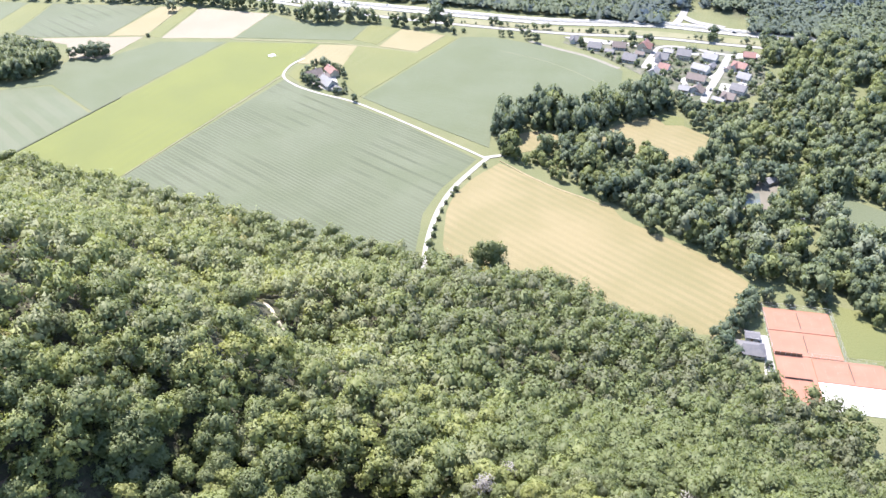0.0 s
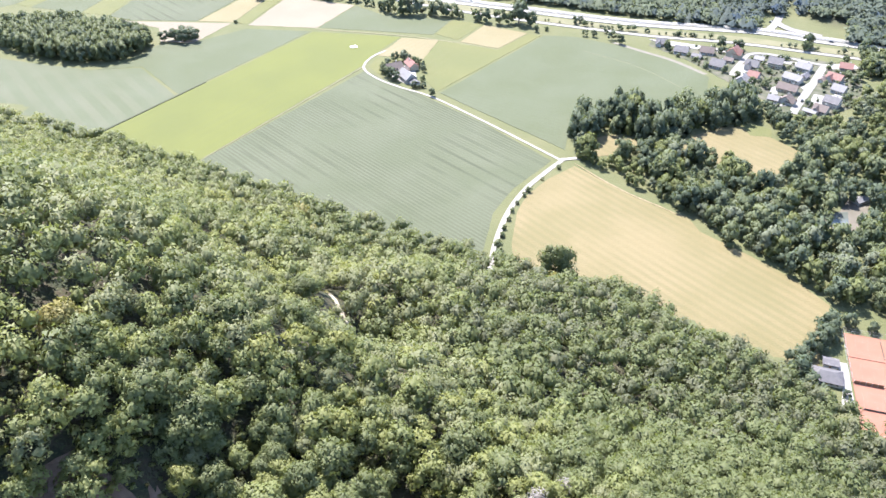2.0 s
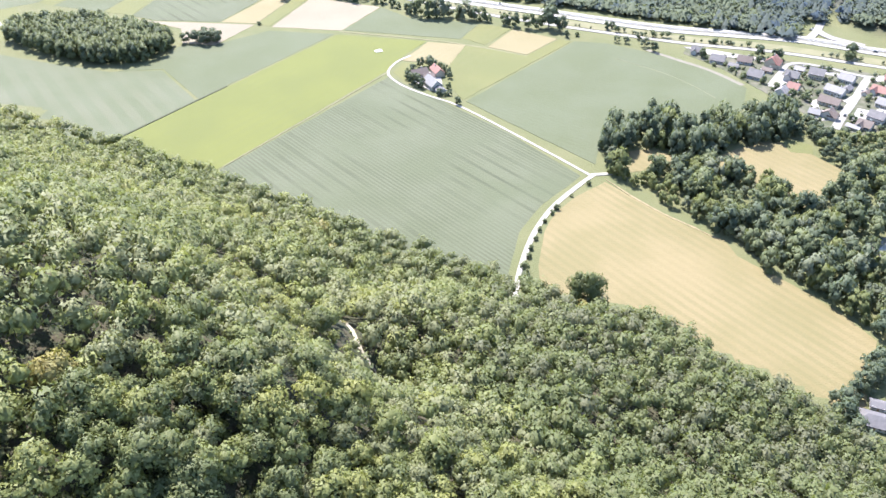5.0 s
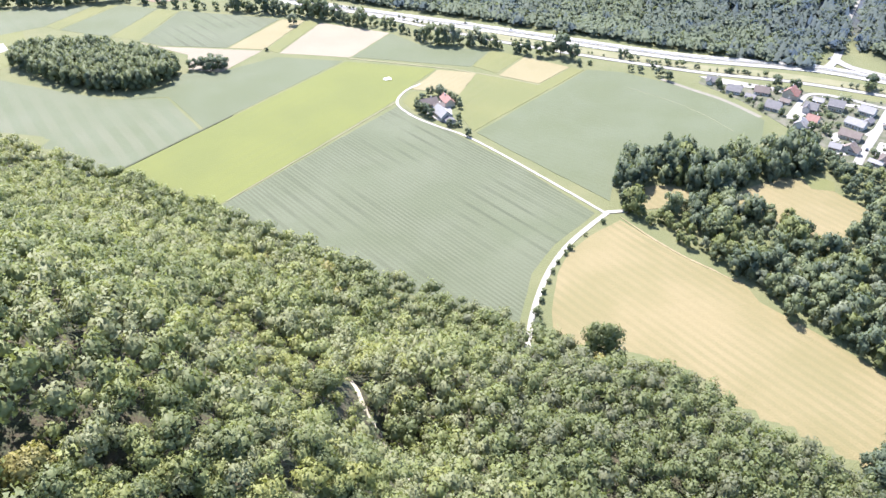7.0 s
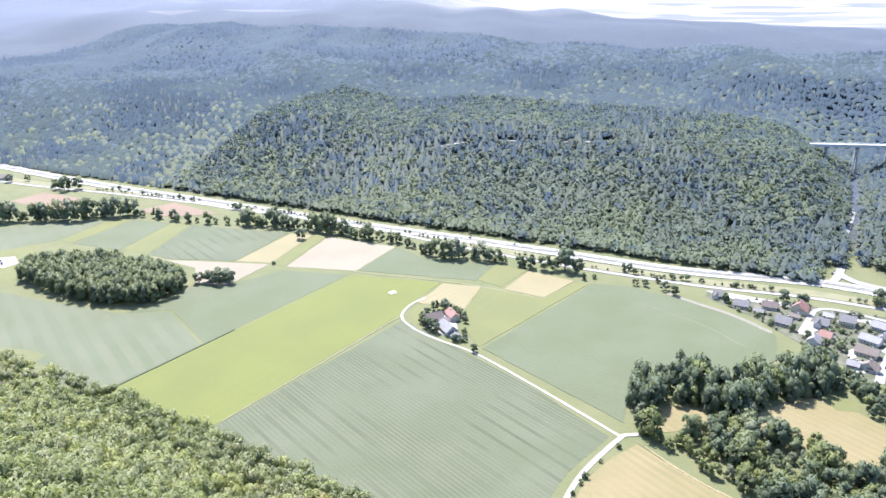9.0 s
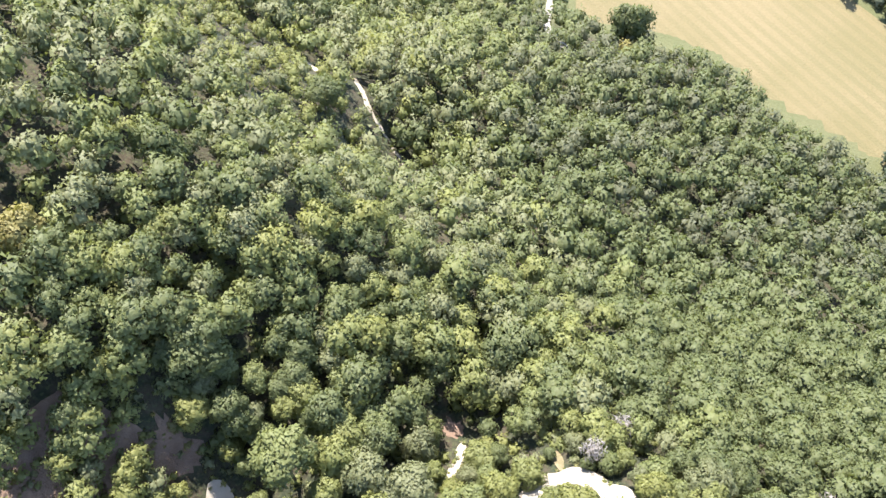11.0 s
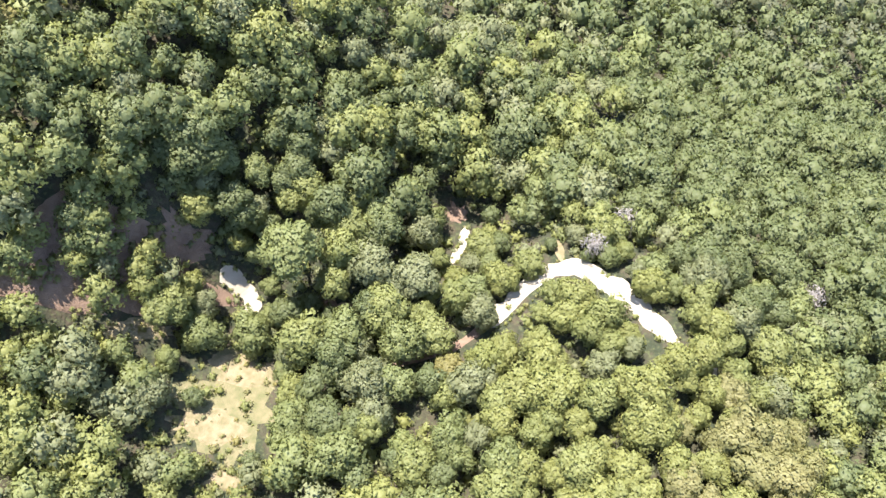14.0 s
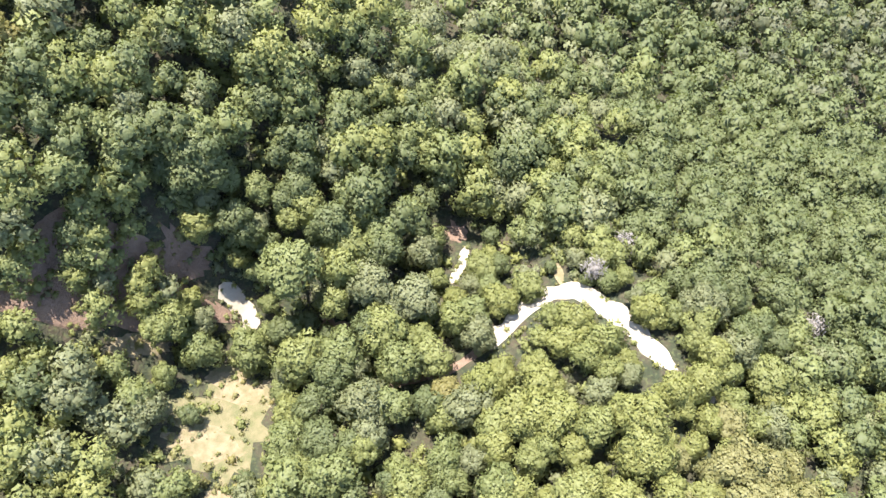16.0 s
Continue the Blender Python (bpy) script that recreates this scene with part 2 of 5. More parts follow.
def ground_sheet():
    gx = lines(((-5000, -1600, 400), (-1600, -500, 50), (-500, -140, 8), (-140, 92, 4), (92, 320, 8), (320, 1000, 40), (1000, 5000, 250)))
    gy = lines(((-1500, 0, 100), (0, 52, 8), (52, 184, 4), (184, 500, 8), (500, 1300, 20), (1300, 2600, 60), (2600, 5000, 120)))
    X, Y = np.meshgrid(gx, gy)
    co = np.stack([X, Y, land(X, Y)], -1).reshape(-1, 3)
    k = np.arange(co.shape[0]).reshape(X.shape)
    quads = np.stack([k[:-1, :-1], k[:-1, 1:], k[1:, 1:], k[1:, :-1]], -1).reshape(-1, 4)
    m, n, l, p = nodes_of("ground")
    where = n.new("ShaderNodeNewGeometry").outputs["Position"]
    sep = n.new("ShaderNodeSeparateXYZ")
    l.new(where, sep.inputs[0])
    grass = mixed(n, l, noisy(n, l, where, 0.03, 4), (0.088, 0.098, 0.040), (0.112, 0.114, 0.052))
    # floor tones darkened to add to the shade in gaps between crowns
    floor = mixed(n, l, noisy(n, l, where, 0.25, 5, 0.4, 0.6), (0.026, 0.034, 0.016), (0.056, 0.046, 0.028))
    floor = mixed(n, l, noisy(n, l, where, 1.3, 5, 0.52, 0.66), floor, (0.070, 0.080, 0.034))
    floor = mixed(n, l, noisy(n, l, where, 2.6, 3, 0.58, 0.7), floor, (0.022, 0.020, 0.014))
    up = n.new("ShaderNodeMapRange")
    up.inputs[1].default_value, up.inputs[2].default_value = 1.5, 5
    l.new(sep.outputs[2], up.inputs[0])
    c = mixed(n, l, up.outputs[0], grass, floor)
    # far off: a patchwork of pale stubble fields and woods, haze mixed into their colours
    patch = n.new("ShaderNodeTexVoronoi")
    patch.inputs["Scale"].default_value = 0.004
    stretch = n.new("ShaderNodeVectorMath")
    stretch.operation = "MULTIPLY"
    stretch.inputs[1].default_value = (0.8, 2.2, 0)
    l.new(where, stretch.inputs[0]), l.new(stretch.outputs[0], patch.inputs["Vector"])
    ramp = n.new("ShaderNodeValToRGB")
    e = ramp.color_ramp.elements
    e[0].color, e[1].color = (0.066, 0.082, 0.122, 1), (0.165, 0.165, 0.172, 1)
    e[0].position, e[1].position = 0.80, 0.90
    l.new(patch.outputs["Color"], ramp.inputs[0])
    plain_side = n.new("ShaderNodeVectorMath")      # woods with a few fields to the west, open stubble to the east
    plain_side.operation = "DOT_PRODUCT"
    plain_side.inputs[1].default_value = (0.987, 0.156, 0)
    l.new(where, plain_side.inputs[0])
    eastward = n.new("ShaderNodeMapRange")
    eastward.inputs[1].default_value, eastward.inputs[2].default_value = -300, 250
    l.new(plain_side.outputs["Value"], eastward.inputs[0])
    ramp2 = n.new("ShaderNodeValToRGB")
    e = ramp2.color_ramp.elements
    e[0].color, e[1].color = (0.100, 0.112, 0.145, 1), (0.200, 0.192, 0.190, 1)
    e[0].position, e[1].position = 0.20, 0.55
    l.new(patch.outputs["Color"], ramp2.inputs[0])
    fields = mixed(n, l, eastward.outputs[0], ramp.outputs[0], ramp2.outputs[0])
    # canopy shade and blue haze are both put into this wood colour
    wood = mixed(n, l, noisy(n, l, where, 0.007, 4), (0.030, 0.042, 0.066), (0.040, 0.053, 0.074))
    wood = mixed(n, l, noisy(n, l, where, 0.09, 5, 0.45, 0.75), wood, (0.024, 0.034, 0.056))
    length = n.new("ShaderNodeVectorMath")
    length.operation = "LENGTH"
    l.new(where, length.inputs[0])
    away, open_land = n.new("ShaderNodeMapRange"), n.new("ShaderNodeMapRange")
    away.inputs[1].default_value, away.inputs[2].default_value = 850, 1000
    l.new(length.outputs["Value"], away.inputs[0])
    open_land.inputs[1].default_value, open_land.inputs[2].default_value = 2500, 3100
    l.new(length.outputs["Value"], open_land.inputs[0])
    # haze painted on: everything turns pale blue-grey towards the outer rim
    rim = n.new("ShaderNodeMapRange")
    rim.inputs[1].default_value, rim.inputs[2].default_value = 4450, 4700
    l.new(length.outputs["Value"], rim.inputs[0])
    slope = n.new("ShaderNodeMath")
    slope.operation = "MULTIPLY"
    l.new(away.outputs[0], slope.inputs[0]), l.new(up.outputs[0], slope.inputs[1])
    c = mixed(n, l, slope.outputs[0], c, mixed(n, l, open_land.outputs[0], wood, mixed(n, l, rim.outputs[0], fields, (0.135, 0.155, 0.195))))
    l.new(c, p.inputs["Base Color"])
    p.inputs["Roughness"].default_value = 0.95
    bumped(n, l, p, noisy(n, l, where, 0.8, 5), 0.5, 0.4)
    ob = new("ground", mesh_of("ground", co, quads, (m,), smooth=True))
    return tagged(ob, "grassy valley floor between wooded hills and a distant plain", "ground", kind="structure")


ground_sheet()


def slab(name, corners, z0, z1, material, label, category="field", parent=None, wander=0.0):
    """A flat-topped body over a plan of corners; its edges wander a little."""
    bm = bmesh.new()
    pts = []
    for i, (a, b) in enumerate(zip(corners, corners[1:] + corners[:1])):
        a, b = Vector(a), Vector(b)
        steps = max(1, int((b - a).length / 9)) if wander else 1
        side = Vector((-(b - a).y, (b - a).x)).normalized()
        for k in range(steps):
            q = a.lerp(b, k / steps)
            pts.append(q + side * (wander * noise.noise((q.x * 0.11, q.y * 0.11, z1)) if k else 0))
    f = bm.faces.new([bm.verts.new((q.x, q.y, z0)) for q in pts])
    top = bmesh.ops.extrude_face_region(bm, geom=[f])
    bmesh.ops.translate(bm, verts=[v for v in top["geom"] if isinstance(v, bmesh.types.BMVert)], vec=(0, 0, z1 - z0))
    bmesh.ops.recalc_face_normals(bm, faces=bm.faces)
    me = bpy.data.meshes.new(name)
    bm.to_mesh(me)
    bm.free()
    me.materials.append(material)
    ob = new(name, me)
    ob.parent = parent
    if parent is None:
        tagged(ob, label, category, kind="structure")
    return ob


def smooth_line(points, step=4.0):
    """Points along a soft curve through the given ones."""
    P = [Vector(p) for p in points]
    P = [P[0] * 2 - P[1]] + P + [P[-1] * 2 - P[-2]]
    out = []
    for a, b, c, d in zip(P, P[1:], P[2:], P[3:]):
        n = max(1, int((c - b).length / step))
        for k in range(n):
            t = k / n
            out.append(0.5 * ((2 * b) + (c - a) * t + (2 * a - 5 * b + 4 * c - d) * t * t + (3 * b - a - 3 * c + d) * t ** 3))
    return out + [P[-2]]


def ribbon(name, points, width, lift, material, label="", category="road", drape=True, ragged=0.0, thick=0.5, parent=None, z=0.0, step=4.0, taper=0):
    """A road or path: a strip with thickness that follows the ground."""
    line = smooth_line(points, step)
    co, tri = [], []
    for i, q in enumerate(line):
        d = (line[min(i + 1, len(line) - 1)] - line[max(i - 1, 0)]).normalized()
        side = Vector((-d.y, d.x))
        for k, sgn in ((0, 1), (1, -1)):
            w = width / 2 * (1 + ragged * noise.noise((q.x * 0.3, q.y * 0.3, k * 9.0)))
            if taper:
                w *= min(1, 0.25 + min(i, len(line) - 1 - i) / taper)
            e = q + side * w * sgn
            h = (float(land(q.x, q.y)) * 0.5 + float(land(e.x, e.y)) * 0.5 if drape else z) + lift
            co += [(e.x, e.y, h), (e.x, e.y, h - thick)]
    for i in range(len(line) - 1):
        a, b = 4 * i, 4 * i + 4
        tri += [(a, a + 2, b + 2, b), (a + 1, a, b, b + 1), (a + 2, a + 3, b + 3, b + 2)]
    ob = new(name, mesh_of(name, co, tri, (material,)))
    ob.parent = parent
    if parent is None:
        tagged(ob, label, category, kind="structure")
    return ob

# ---- fields of the valley ----
MAIZE = crop("young_maize", (0.088, 0.099, 0.060), (0.074, 0.087, 0.047), (0.046, 0.053, 0.026), -41, 3.0, 12.0, 0.85)
BEET = crop("beet_leaves", (0.088, 0.101, 0.060), (0.077, 0.091, 0.048), (0.118, 0.118, 0.080), -46, 15.0, 0, 0.55)
BEANS = crop("bean_field", (0.083, 0.097, 0.054), (0.073, 0.087, 0.042), (0.060, 0.066, 0.033), -30, 5.0, 0, 0.25)
LUCERNE = crop("lucerne", (0.106, 0.118, 0.023), (0.094, 0.107, 0.022), (0.086, 0.097, 0.029), 66, 9.0, 0, 0.3)
CLOVER = crop("clover_grass", (0.110, 0.114, 0.037), (0.097, 0.105, 0.034), (0.127, 0.121, 0.052), 62, 10.0, 0, 0.3)
BARLEY = crop("ripe_barley", (0.184, 0.158, 0.085), (0.164, 0.142, 0.073), (0.205, 0.179, 0.107), 62, 6.0, 0, 0.4)
STUBBLE = crop("pale_stubble", (0.202, 0.176, 0.131), (0.178, 0.155, 0.113), (0.216, 0.189, 0.149), 66, 5.0, 0, 0.4)
HAY = crop("mown_hay", (0.185, 0.149, 0.076), (0.152, 0.128, 0.058), (0.112, 0.106, 0.044), -46, 6.2, 0, 0.6, 0.02)
SOIL = crop("ploughed_soil", (0.164, 0.112, 0.078), (0.143, 0.102, 0.068), (0.179, 0.135, 0.097), 62, 6.0, 0, 0.4)

FIELDS = (
    ("field_maize", MAIZE, 0.3, "pale green maize field with long drill rows and wheel tracks", ((-138, 637), (-76, 587), (-29, 547), (24, 491), (20, 484), (-1, 450), (-13, 418), (-17, 372), (-60, 380), (-170, 420), (-232, 440), (-219, 470))),
    ("field_lucerne", LUCERNE, 0.5, "long bright yellow-green lucerne field", ((-345, 424), (-311, 499), (-207, 728), (-120, 723), (-138, 672), (-142, 649), (-221, 470), (-250, 405))),
    ("field_beet", BEET, 0.5, "grey-green beet field with faint pale bands", ((-360, 410), (-314, 499), (-283, 568), (-336, 622), (-380, 612), (-440, 622), (-520, 640), (-640, 560), (-560, 430))),
    ("field_clover", BEANS, 0.45, "green clover field beside a small grove", ((-281, 571), (-210, 729), (-275, 729), (-312, 688), (-345, 676), (-346, 640), (-372, 614), (-336, 625))),
    ("field_grass_west", CLOVER, 0.3, "rough yellow-green meadow by the grove", ((-523, 643), (-505, 690), (-560, 760), (-650, 700), (-650, 565))),
    ("field_green_a", BEET, 0.5, "grey-green field below a hedge", ((-638, 800), (-595, 832), (-531, 850), (-545, 776), (-583, 735))),
    ("field_pale_a", CLOVER, 0.4, "narrow pale strip of dry grass", ((-543, 776), (-529, 850), (-505, 856), (-525, 768))),
    ("field_green_b", BEANS, 0.5, "green strip of field crop", ((-523, 768), (-503, 856), (-455, 850), (-462, 757))),
    ("field_pale_b", CLOVER, 0.4, "yellow-green strip between two green fields", ((-460, 757), (-453, 850), (-428, 848), (-428, 752))),
    ("field_green_c", MAIZE, 0.7, "deep green maize field with a sharp edge", ((-426, 750), (-426, 847), (-309, 838), (-332, 745), (-398, 741))),
    ("field_wedge", STUBBLE, 0.12, "pale stubble wedge beside the grove", ((-425, 746), (-398, 738), (-295, 743), (-313, 684), (-345, 686), (-362, 722))),
    ("field_barley_a", BARLEY, 0.6, "ripe yellow barley strip", ((-330, 745), (-306, 836), (-281, 836), (-294, 746))),
    ("field_strip", CLOVER, 0.4, "green grass strip between two ripe fields", ((-292, 746), (-279, 836), (-264, 833), (-278, 740))),
    ("field_stubble", STUBBLE, 0.12, "almost white harvested stubble field", ((-276, 739), (-262, 832), (-183, 812), (-206, 739))),
    ("field_green_d", BEANS, 0.5, "green field below the roadside trees", ((-204, 740), (-181, 811), (-146, 783), (-76, 778), (-89, 733))),
    ("field_lime", CLOVER, 0.4, "small yellow-green meadow", ((-87, 735), (-73, 777), (-43, 767), (-64, 721))),
    ("field_barley_b", BARLEY, 0.6, "ripe yellow barley field below the hedge", ((-61, 716), (-41, 766), (2, 746), (-24, 703))),
    ("field_barley_c", BARLEY, 0.6, "ripe yellow barley beside the farm", ((-133, 673), (-118, 721), (-82, 719), (-91, 664), (-104, 672))),
    ("field_meadow", CLOVER, 0.35, "yellow-green meadow beside the farm", ((-85, 628), (-92, 662), (-81, 719), (-62, 714), (-24, 700), (4, 745), (15, 741), (-70, 599))),
    ("field_beans", BEANS, 0.6, "broad grey-green bean field with one pale track", ((-67, 597), (18, 742), (50, 741), (102, 716), (134, 694), (160, 655), (150, 612), (122, 582), (104, 570), (80, 580), (48, 580), (40, 560), (34, 508))),
    ("field_hay", HAY, 0.08, "mown straw-coloured hay field with curved swaths", ((40, 485), (76, 450), (109, 426), (114, 411), (136, 391), (158, 369), (172, 346), (158, 311), (145, 276), (104, 284), (74, 312), (34, 325), (4, 335), (0, 385), (2, 420), (8, 442), (21, 464))),
    ("field_dry_meadow", HAY, 0.12, "small dry meadow between tree belts", ((106, 514), (120, 531), (135, 545), (151, 558), (170, 560), (184, 548), (203, 522), (180, 486), (163, 463), (148, 478), (138, 498), (126, 506))),
    ("field_hay_strip", HAY, 0.12, "short pale hay strip between tree belts", ((54, 500), (57, 530), (70, 536), (94, 527), (88, 512), (72, 506))),
    ("field_garden", CLOVER, 0.3, "small green lawn at the edge of the woods", ((168, 566), (182, 563), (190, 558), (187, 545), (172, 546))),
    ("field_glade", BEANS, 0.3, "shaded green meadow deep in the woods", ((256, 438), (270, 433), (292, 412), (302, 378), (268, 370), (256, 395))),
    ("field_junction", CLOVER, 0.3, "yellow-green grass beside the road junction", ((258, 822), (282, 834), (306, 800), (292, 776), (270, 786))),
    ("field_soil_a", SOIL, 0.05, "bare reddish brown soil strip", ((-697, 902), (-682, 945), (-600, 925), (-610, 870))),
    ("field_soil_b", SOIL, 0.05, "bare reddish brown field beside the road", ((-520, 888), (-490, 928), (-415, 893), (-470, 872))),
)
for i, (name, mat, tall, label, corners) in enumerate(FIELDS):
    slab(name, list(corners), -0.4, 0.12 * tall + 0.02 + 0.006 * i, mat, label, wander=0.8)

# ---- roads of the valley ----
VERGE = plain("dry_verge", (0.168, 0.160, 0.094), (0.128, 0.130, 0.066), 0.08, 0.95, 1.5, 0.3)
ribbon("road_farm", [(31, 492), (-27, 548), (-72, 588), (-103, 606), (-125, 622), (-140, 643), (-138, 668), (-128, 686)], 2.2, 0.28, GRAVEL, "pale gravel farm road", ragged=0.3)
ribbon("road_valley", [(33, 494), (22, 477), (6.5, 449), (-3.5, 420), (-9, 390), (-11, 365), (-10, 345), (0, 330)], 3.3, 0.32, GRAVEL, "pale gravel lane curving along the hay field")
ribbon("road_stub", [(31, 493), (38, 495), (45, 497), (52, 502)], 3.2, 0.5, GRAVEL, "pale gravel track into the trees")
ribbon("track_edge", [(40, 489), (58, 468), (76, 450), (92, 438), (106, 426)], 1.5, 0.3, STRAW, "dry wheel track along the hay field", ragged=0.5, taper=6)
ribbon("track_beans", [(54, 705), (90, 681), (113, 658), (132, 631)], 0.6, 0.26, plain("trodden_crop", (0.15, 0.145, 0.085), (0.12, 0.125, 0.07), 0.4), "pale foot track through the bean field")
ribbon("track_fields", [(-207, 736), (-150, 730), (-105, 724), (-62, 713), (-24, 700)], 1.8, 0.24, VERGE, "dry grass track between fields")
ribbon("track_west", [(-221, 468), (-180, 558), (-141, 645)], 1.2, 0.25, VERGE, "dry grass verge between fields")
ribbon("ditch_verge", [(-313, 498), (-290, 549), (-268, 598)], 1.9, 0.45, plain("ditch_weeds", (0.040, 0.050, 0.022), (0.058, 0.068, 0.028), 0.3), "dark weedy ditch between fields")
ribbon("road_village_edge", [(84, 730), (110, 709), (134, 690), (158, 661)], 4.6, 0.22, plain("dusty_lane", (0.165, 0.152, 0.125), (0.135, 0.128, 0.098), 0.2), "narrow dusty lane behind the houses")
MOTORWAY = [(-1100, 1168), (-818, 1059), (-611, 986), (-424, 933), (-264, 885), (-127, 851), (-5, 818), (103, 789), (228, 777), (280, 758), (420, 716), (700, 640)]
mw = ribbon("motorway", MOTORWAY, 19, 0.6, CONCRETE, "pale sunlit dual carriageway at the foot of the woods", drape=False, thick=1.2, step=20)
PAINT = plain("white_road_paint", (0.7, 0.7, 0.68), (0.62, 0.62, 0.6), 0.4, 0.6, 5, 0)
STEEL = plain("galvanised_steel", (0.45, 0.46, 0.47), (0.38, 0.39, 0.4), 0.5, 0.45, 6, 0)


def beside(points, off):
    line = smooth_line(points, 40)
    out = []
    for i, q in enumerate(line):
        d = (line[min(i + 1, len(line) - 1)] - line[max(i - 1, 0)]).normalized()
        out.append((q.x - d.y * off, q.y + d.x * off))
    return out


ribbon("verge_strip", beside(MOTORWAY, 0), 2.6, 0.64, VERGE, drape=False, step=20, thick=0.2, parent=mw)
for off in (-9.1, 9.1):
    ribbon("edge_line", beside(MOTORWAY, off), 0.4, 0.62, PAINT, drape=False, step=20, thick=0.05, parent=mw)
for off in (-1.6, 1.6):
    ribbon("crash_barrier", beside(MOTORWAY, off), 0.3, 1.5, STEEL, drape=False, step=20, thick=0.4, parent=mw)
LOWER = [(-1000, 1045), (-781, 988), (-681, 968), (-591, 955), (-460, 930), (-400, 912), (-326, 898), (-235, 872), (-123, 826), (-62, 802), (-5, 784), (49, 769), (123, 751), (195, 742), (238, 731), (267, 722), (400, 685)]
ribbon("road_lower", LOWER, 6.0, 0.4, ASPHALT, "pale country road beside the motorway", drape=False, step=15)
ribbon("verge_between", beside(LOWER, 12), 15, 0.25, VERGE, "dry grass bank between the two roads", category="verge", drape=False, step=15)
ribbon("road_slip", [(236, 778), (248, 797), (261, 830), (272, 864), (287, 910), (312, 972), (335, 1040)], 7.5, 0.7, ASPHALT, "pale side road climbing into the wooded gully", step=8)
ribbon("road_slip_east", [(249, 802), (258, 784), (284, 767)], 9, 0.75, CONCRETE, "pale slip road joining the carriageway", step=8)
ribbon("road_hillside", [(-230, 1075), (-128, 1100), (19, 1092), (75, 1100), (130, 1108), (200, 1135), (267, 1163)], 6, 1.2, CONCRETE, "pale road cut along the wooded slope", step=10)

# ---- paths on the wooded hill ----
ribbon("path_bend", [(-10, 108.5), (-7.3, 111.1), (-2.9, 117.3), (1.2, 121.7), (4.1, 124.0), (8.5, 124.9), (13, 124.1), (16.8, 121.7), (20.6, 118.9), (25, 115.7), (28.1, 113.3), (31, 110.8)], 4.5, 0.4, CHALK, "white crushed limestone forest road bending round the spur", "path", ragged=0.75, step=1.0, taper=4)
ribbon("path_spur", [(3.4, 132), (4.4, 129), (5.4, 126)], 3.0, 0.3, STRAW, "trodden dry ground above the road bend", "path", ragged=0.5, step=1, taper=4)
ribbon("path_west", [(-76, 111.5), (-71.8, 108.5), (-69.4, 106.1), (-67.3, 101.5)], 4.4, 0.35, CHALK, "white limestone patch of forest road", "path", ragged=1.1, step=0.8, taper=3)
ribbon("path_hollow", [(-31, 95.5), (-24.7, 98.4), (-17.3, 102), (-9.5, 109)], 1.9, 0.25, LITTER, "shaded earth track in the hollow", "path", ragged=0.5, step=1.5)
ribbon("path_gully", [(-18.5, 134), (-19, 131), (-19.5, 127), (-21, 123)], 3.2, 0.3, CHALK, "white limestone patch in a gully", "path", ragged=1.1, step=0.8, taper=3)
ribbon("path_upper", [(-83, 270), (-76, 261), (-70, 251), (-61, 242), (-54, 233), (-47, 222)], 1.7, 0.35, CHALK, "white limestone footpath between the trees", "path", ragged=1.3, step=2, taper=4)
ribbon("path_crest", [(-102, 273), (-96, 268), (-90, 261)], 3.0, 0.35, CHALK, "white limestone clearing on the crest", "path", ragged=0.7, step=2, taper=4)
ribbon("path_end", [(39, 110), (39.5, 107), (40, 104)], 1.6, 0.3, CHALK, "white limestone track between the crowns", "path", ragged=0.5, step=1, taper=4)


def draped(name, cx, cy, rx, ry, turn, material, label, lift=0.25):
    """A patch of bare ground with an uneven edge, laid on the slope."""
    co, tri, rings, n = [], [], 5, 26
    for k in range(rings + 1):
        for j in range(n):
            a = 2 * math.pi * j / n
            r = k / rings * (1 + 0.45 * noise.noise((math.cos(a) * 1.7 + cx, math.sin(a) * 1.7 + cy, 3.0)) + 0.5 * noise.noise((math.cos(a) * 4.5 + cx, math.sin(a) * 4.5 + cy, 8.0)))
            px, py = rx * r * math.cos(a), ry * r * math.sin(a)
            x, y = cx + px * math.cos(turn) - py * math.sin(turn), cy + px * math.sin(turn) + py * math.cos(turn)
            co.append((x, y, float(land(x, y)) + (lift if k < rings else -0.3)))
    for k in range(rings):
        for j in range(n):
            a, b = k * n + j, k * n + (j + 1) % n
            tri.append((a, b, b + n, a + n))
    return tagged(new(name, mesh_of(name, co, tri, (material,), smooth=True)), label, "clearing", kind="structure")


draped("clearing_litter", -106, 98, 13, 3.2, 0.0, LITTER, "red-brown leaf litter on a shaded slope")
draped("clearing_bank", -83, 117, 6, 3, -0.9, LITTER, "red-brown earth bank between the trees")
draped("clearing_pit", -47, 107, 5, 2, 0.1, LITTER, "dark earth hollow under the crowns")
draped("clearing_gully", -22, 137, 3.2, 3.2, 0, LITTER, "brown earth at the gully mouth")
draped("clearing_grass", -89, 93.5, 7, 2.6, 0.1, STRAW, "sunlit dry grass clearing")
draped("clearing_straw", -66, 88, 10, 4.2, -0.1, STRAW, "pale dry grass and sand clearing")
draped("clearing_slope", -69, 74.5, 10, 4.2, 0.0, STRAW, "dry grass slope between young trees")
draped("clearing_low", -63, 64, 5, 2.6, 0.2, STRAW, "pale sandy opening below young trees")
draped("dry_turf", -67, 79, 13, 14, 0.0, plain("thin_dry_turf", (0.190, 0.165, 0.090), (0.105, 0.112, 0.046), 0.5, 0.95, 2.5, 0.6, 0.2), "thin dry turf under young trees", 0.14)
draped("brown_floor", -97, 108, 22, 14, 0.0, LITTER, "brown leaf-strewn forest floor", 0.12)
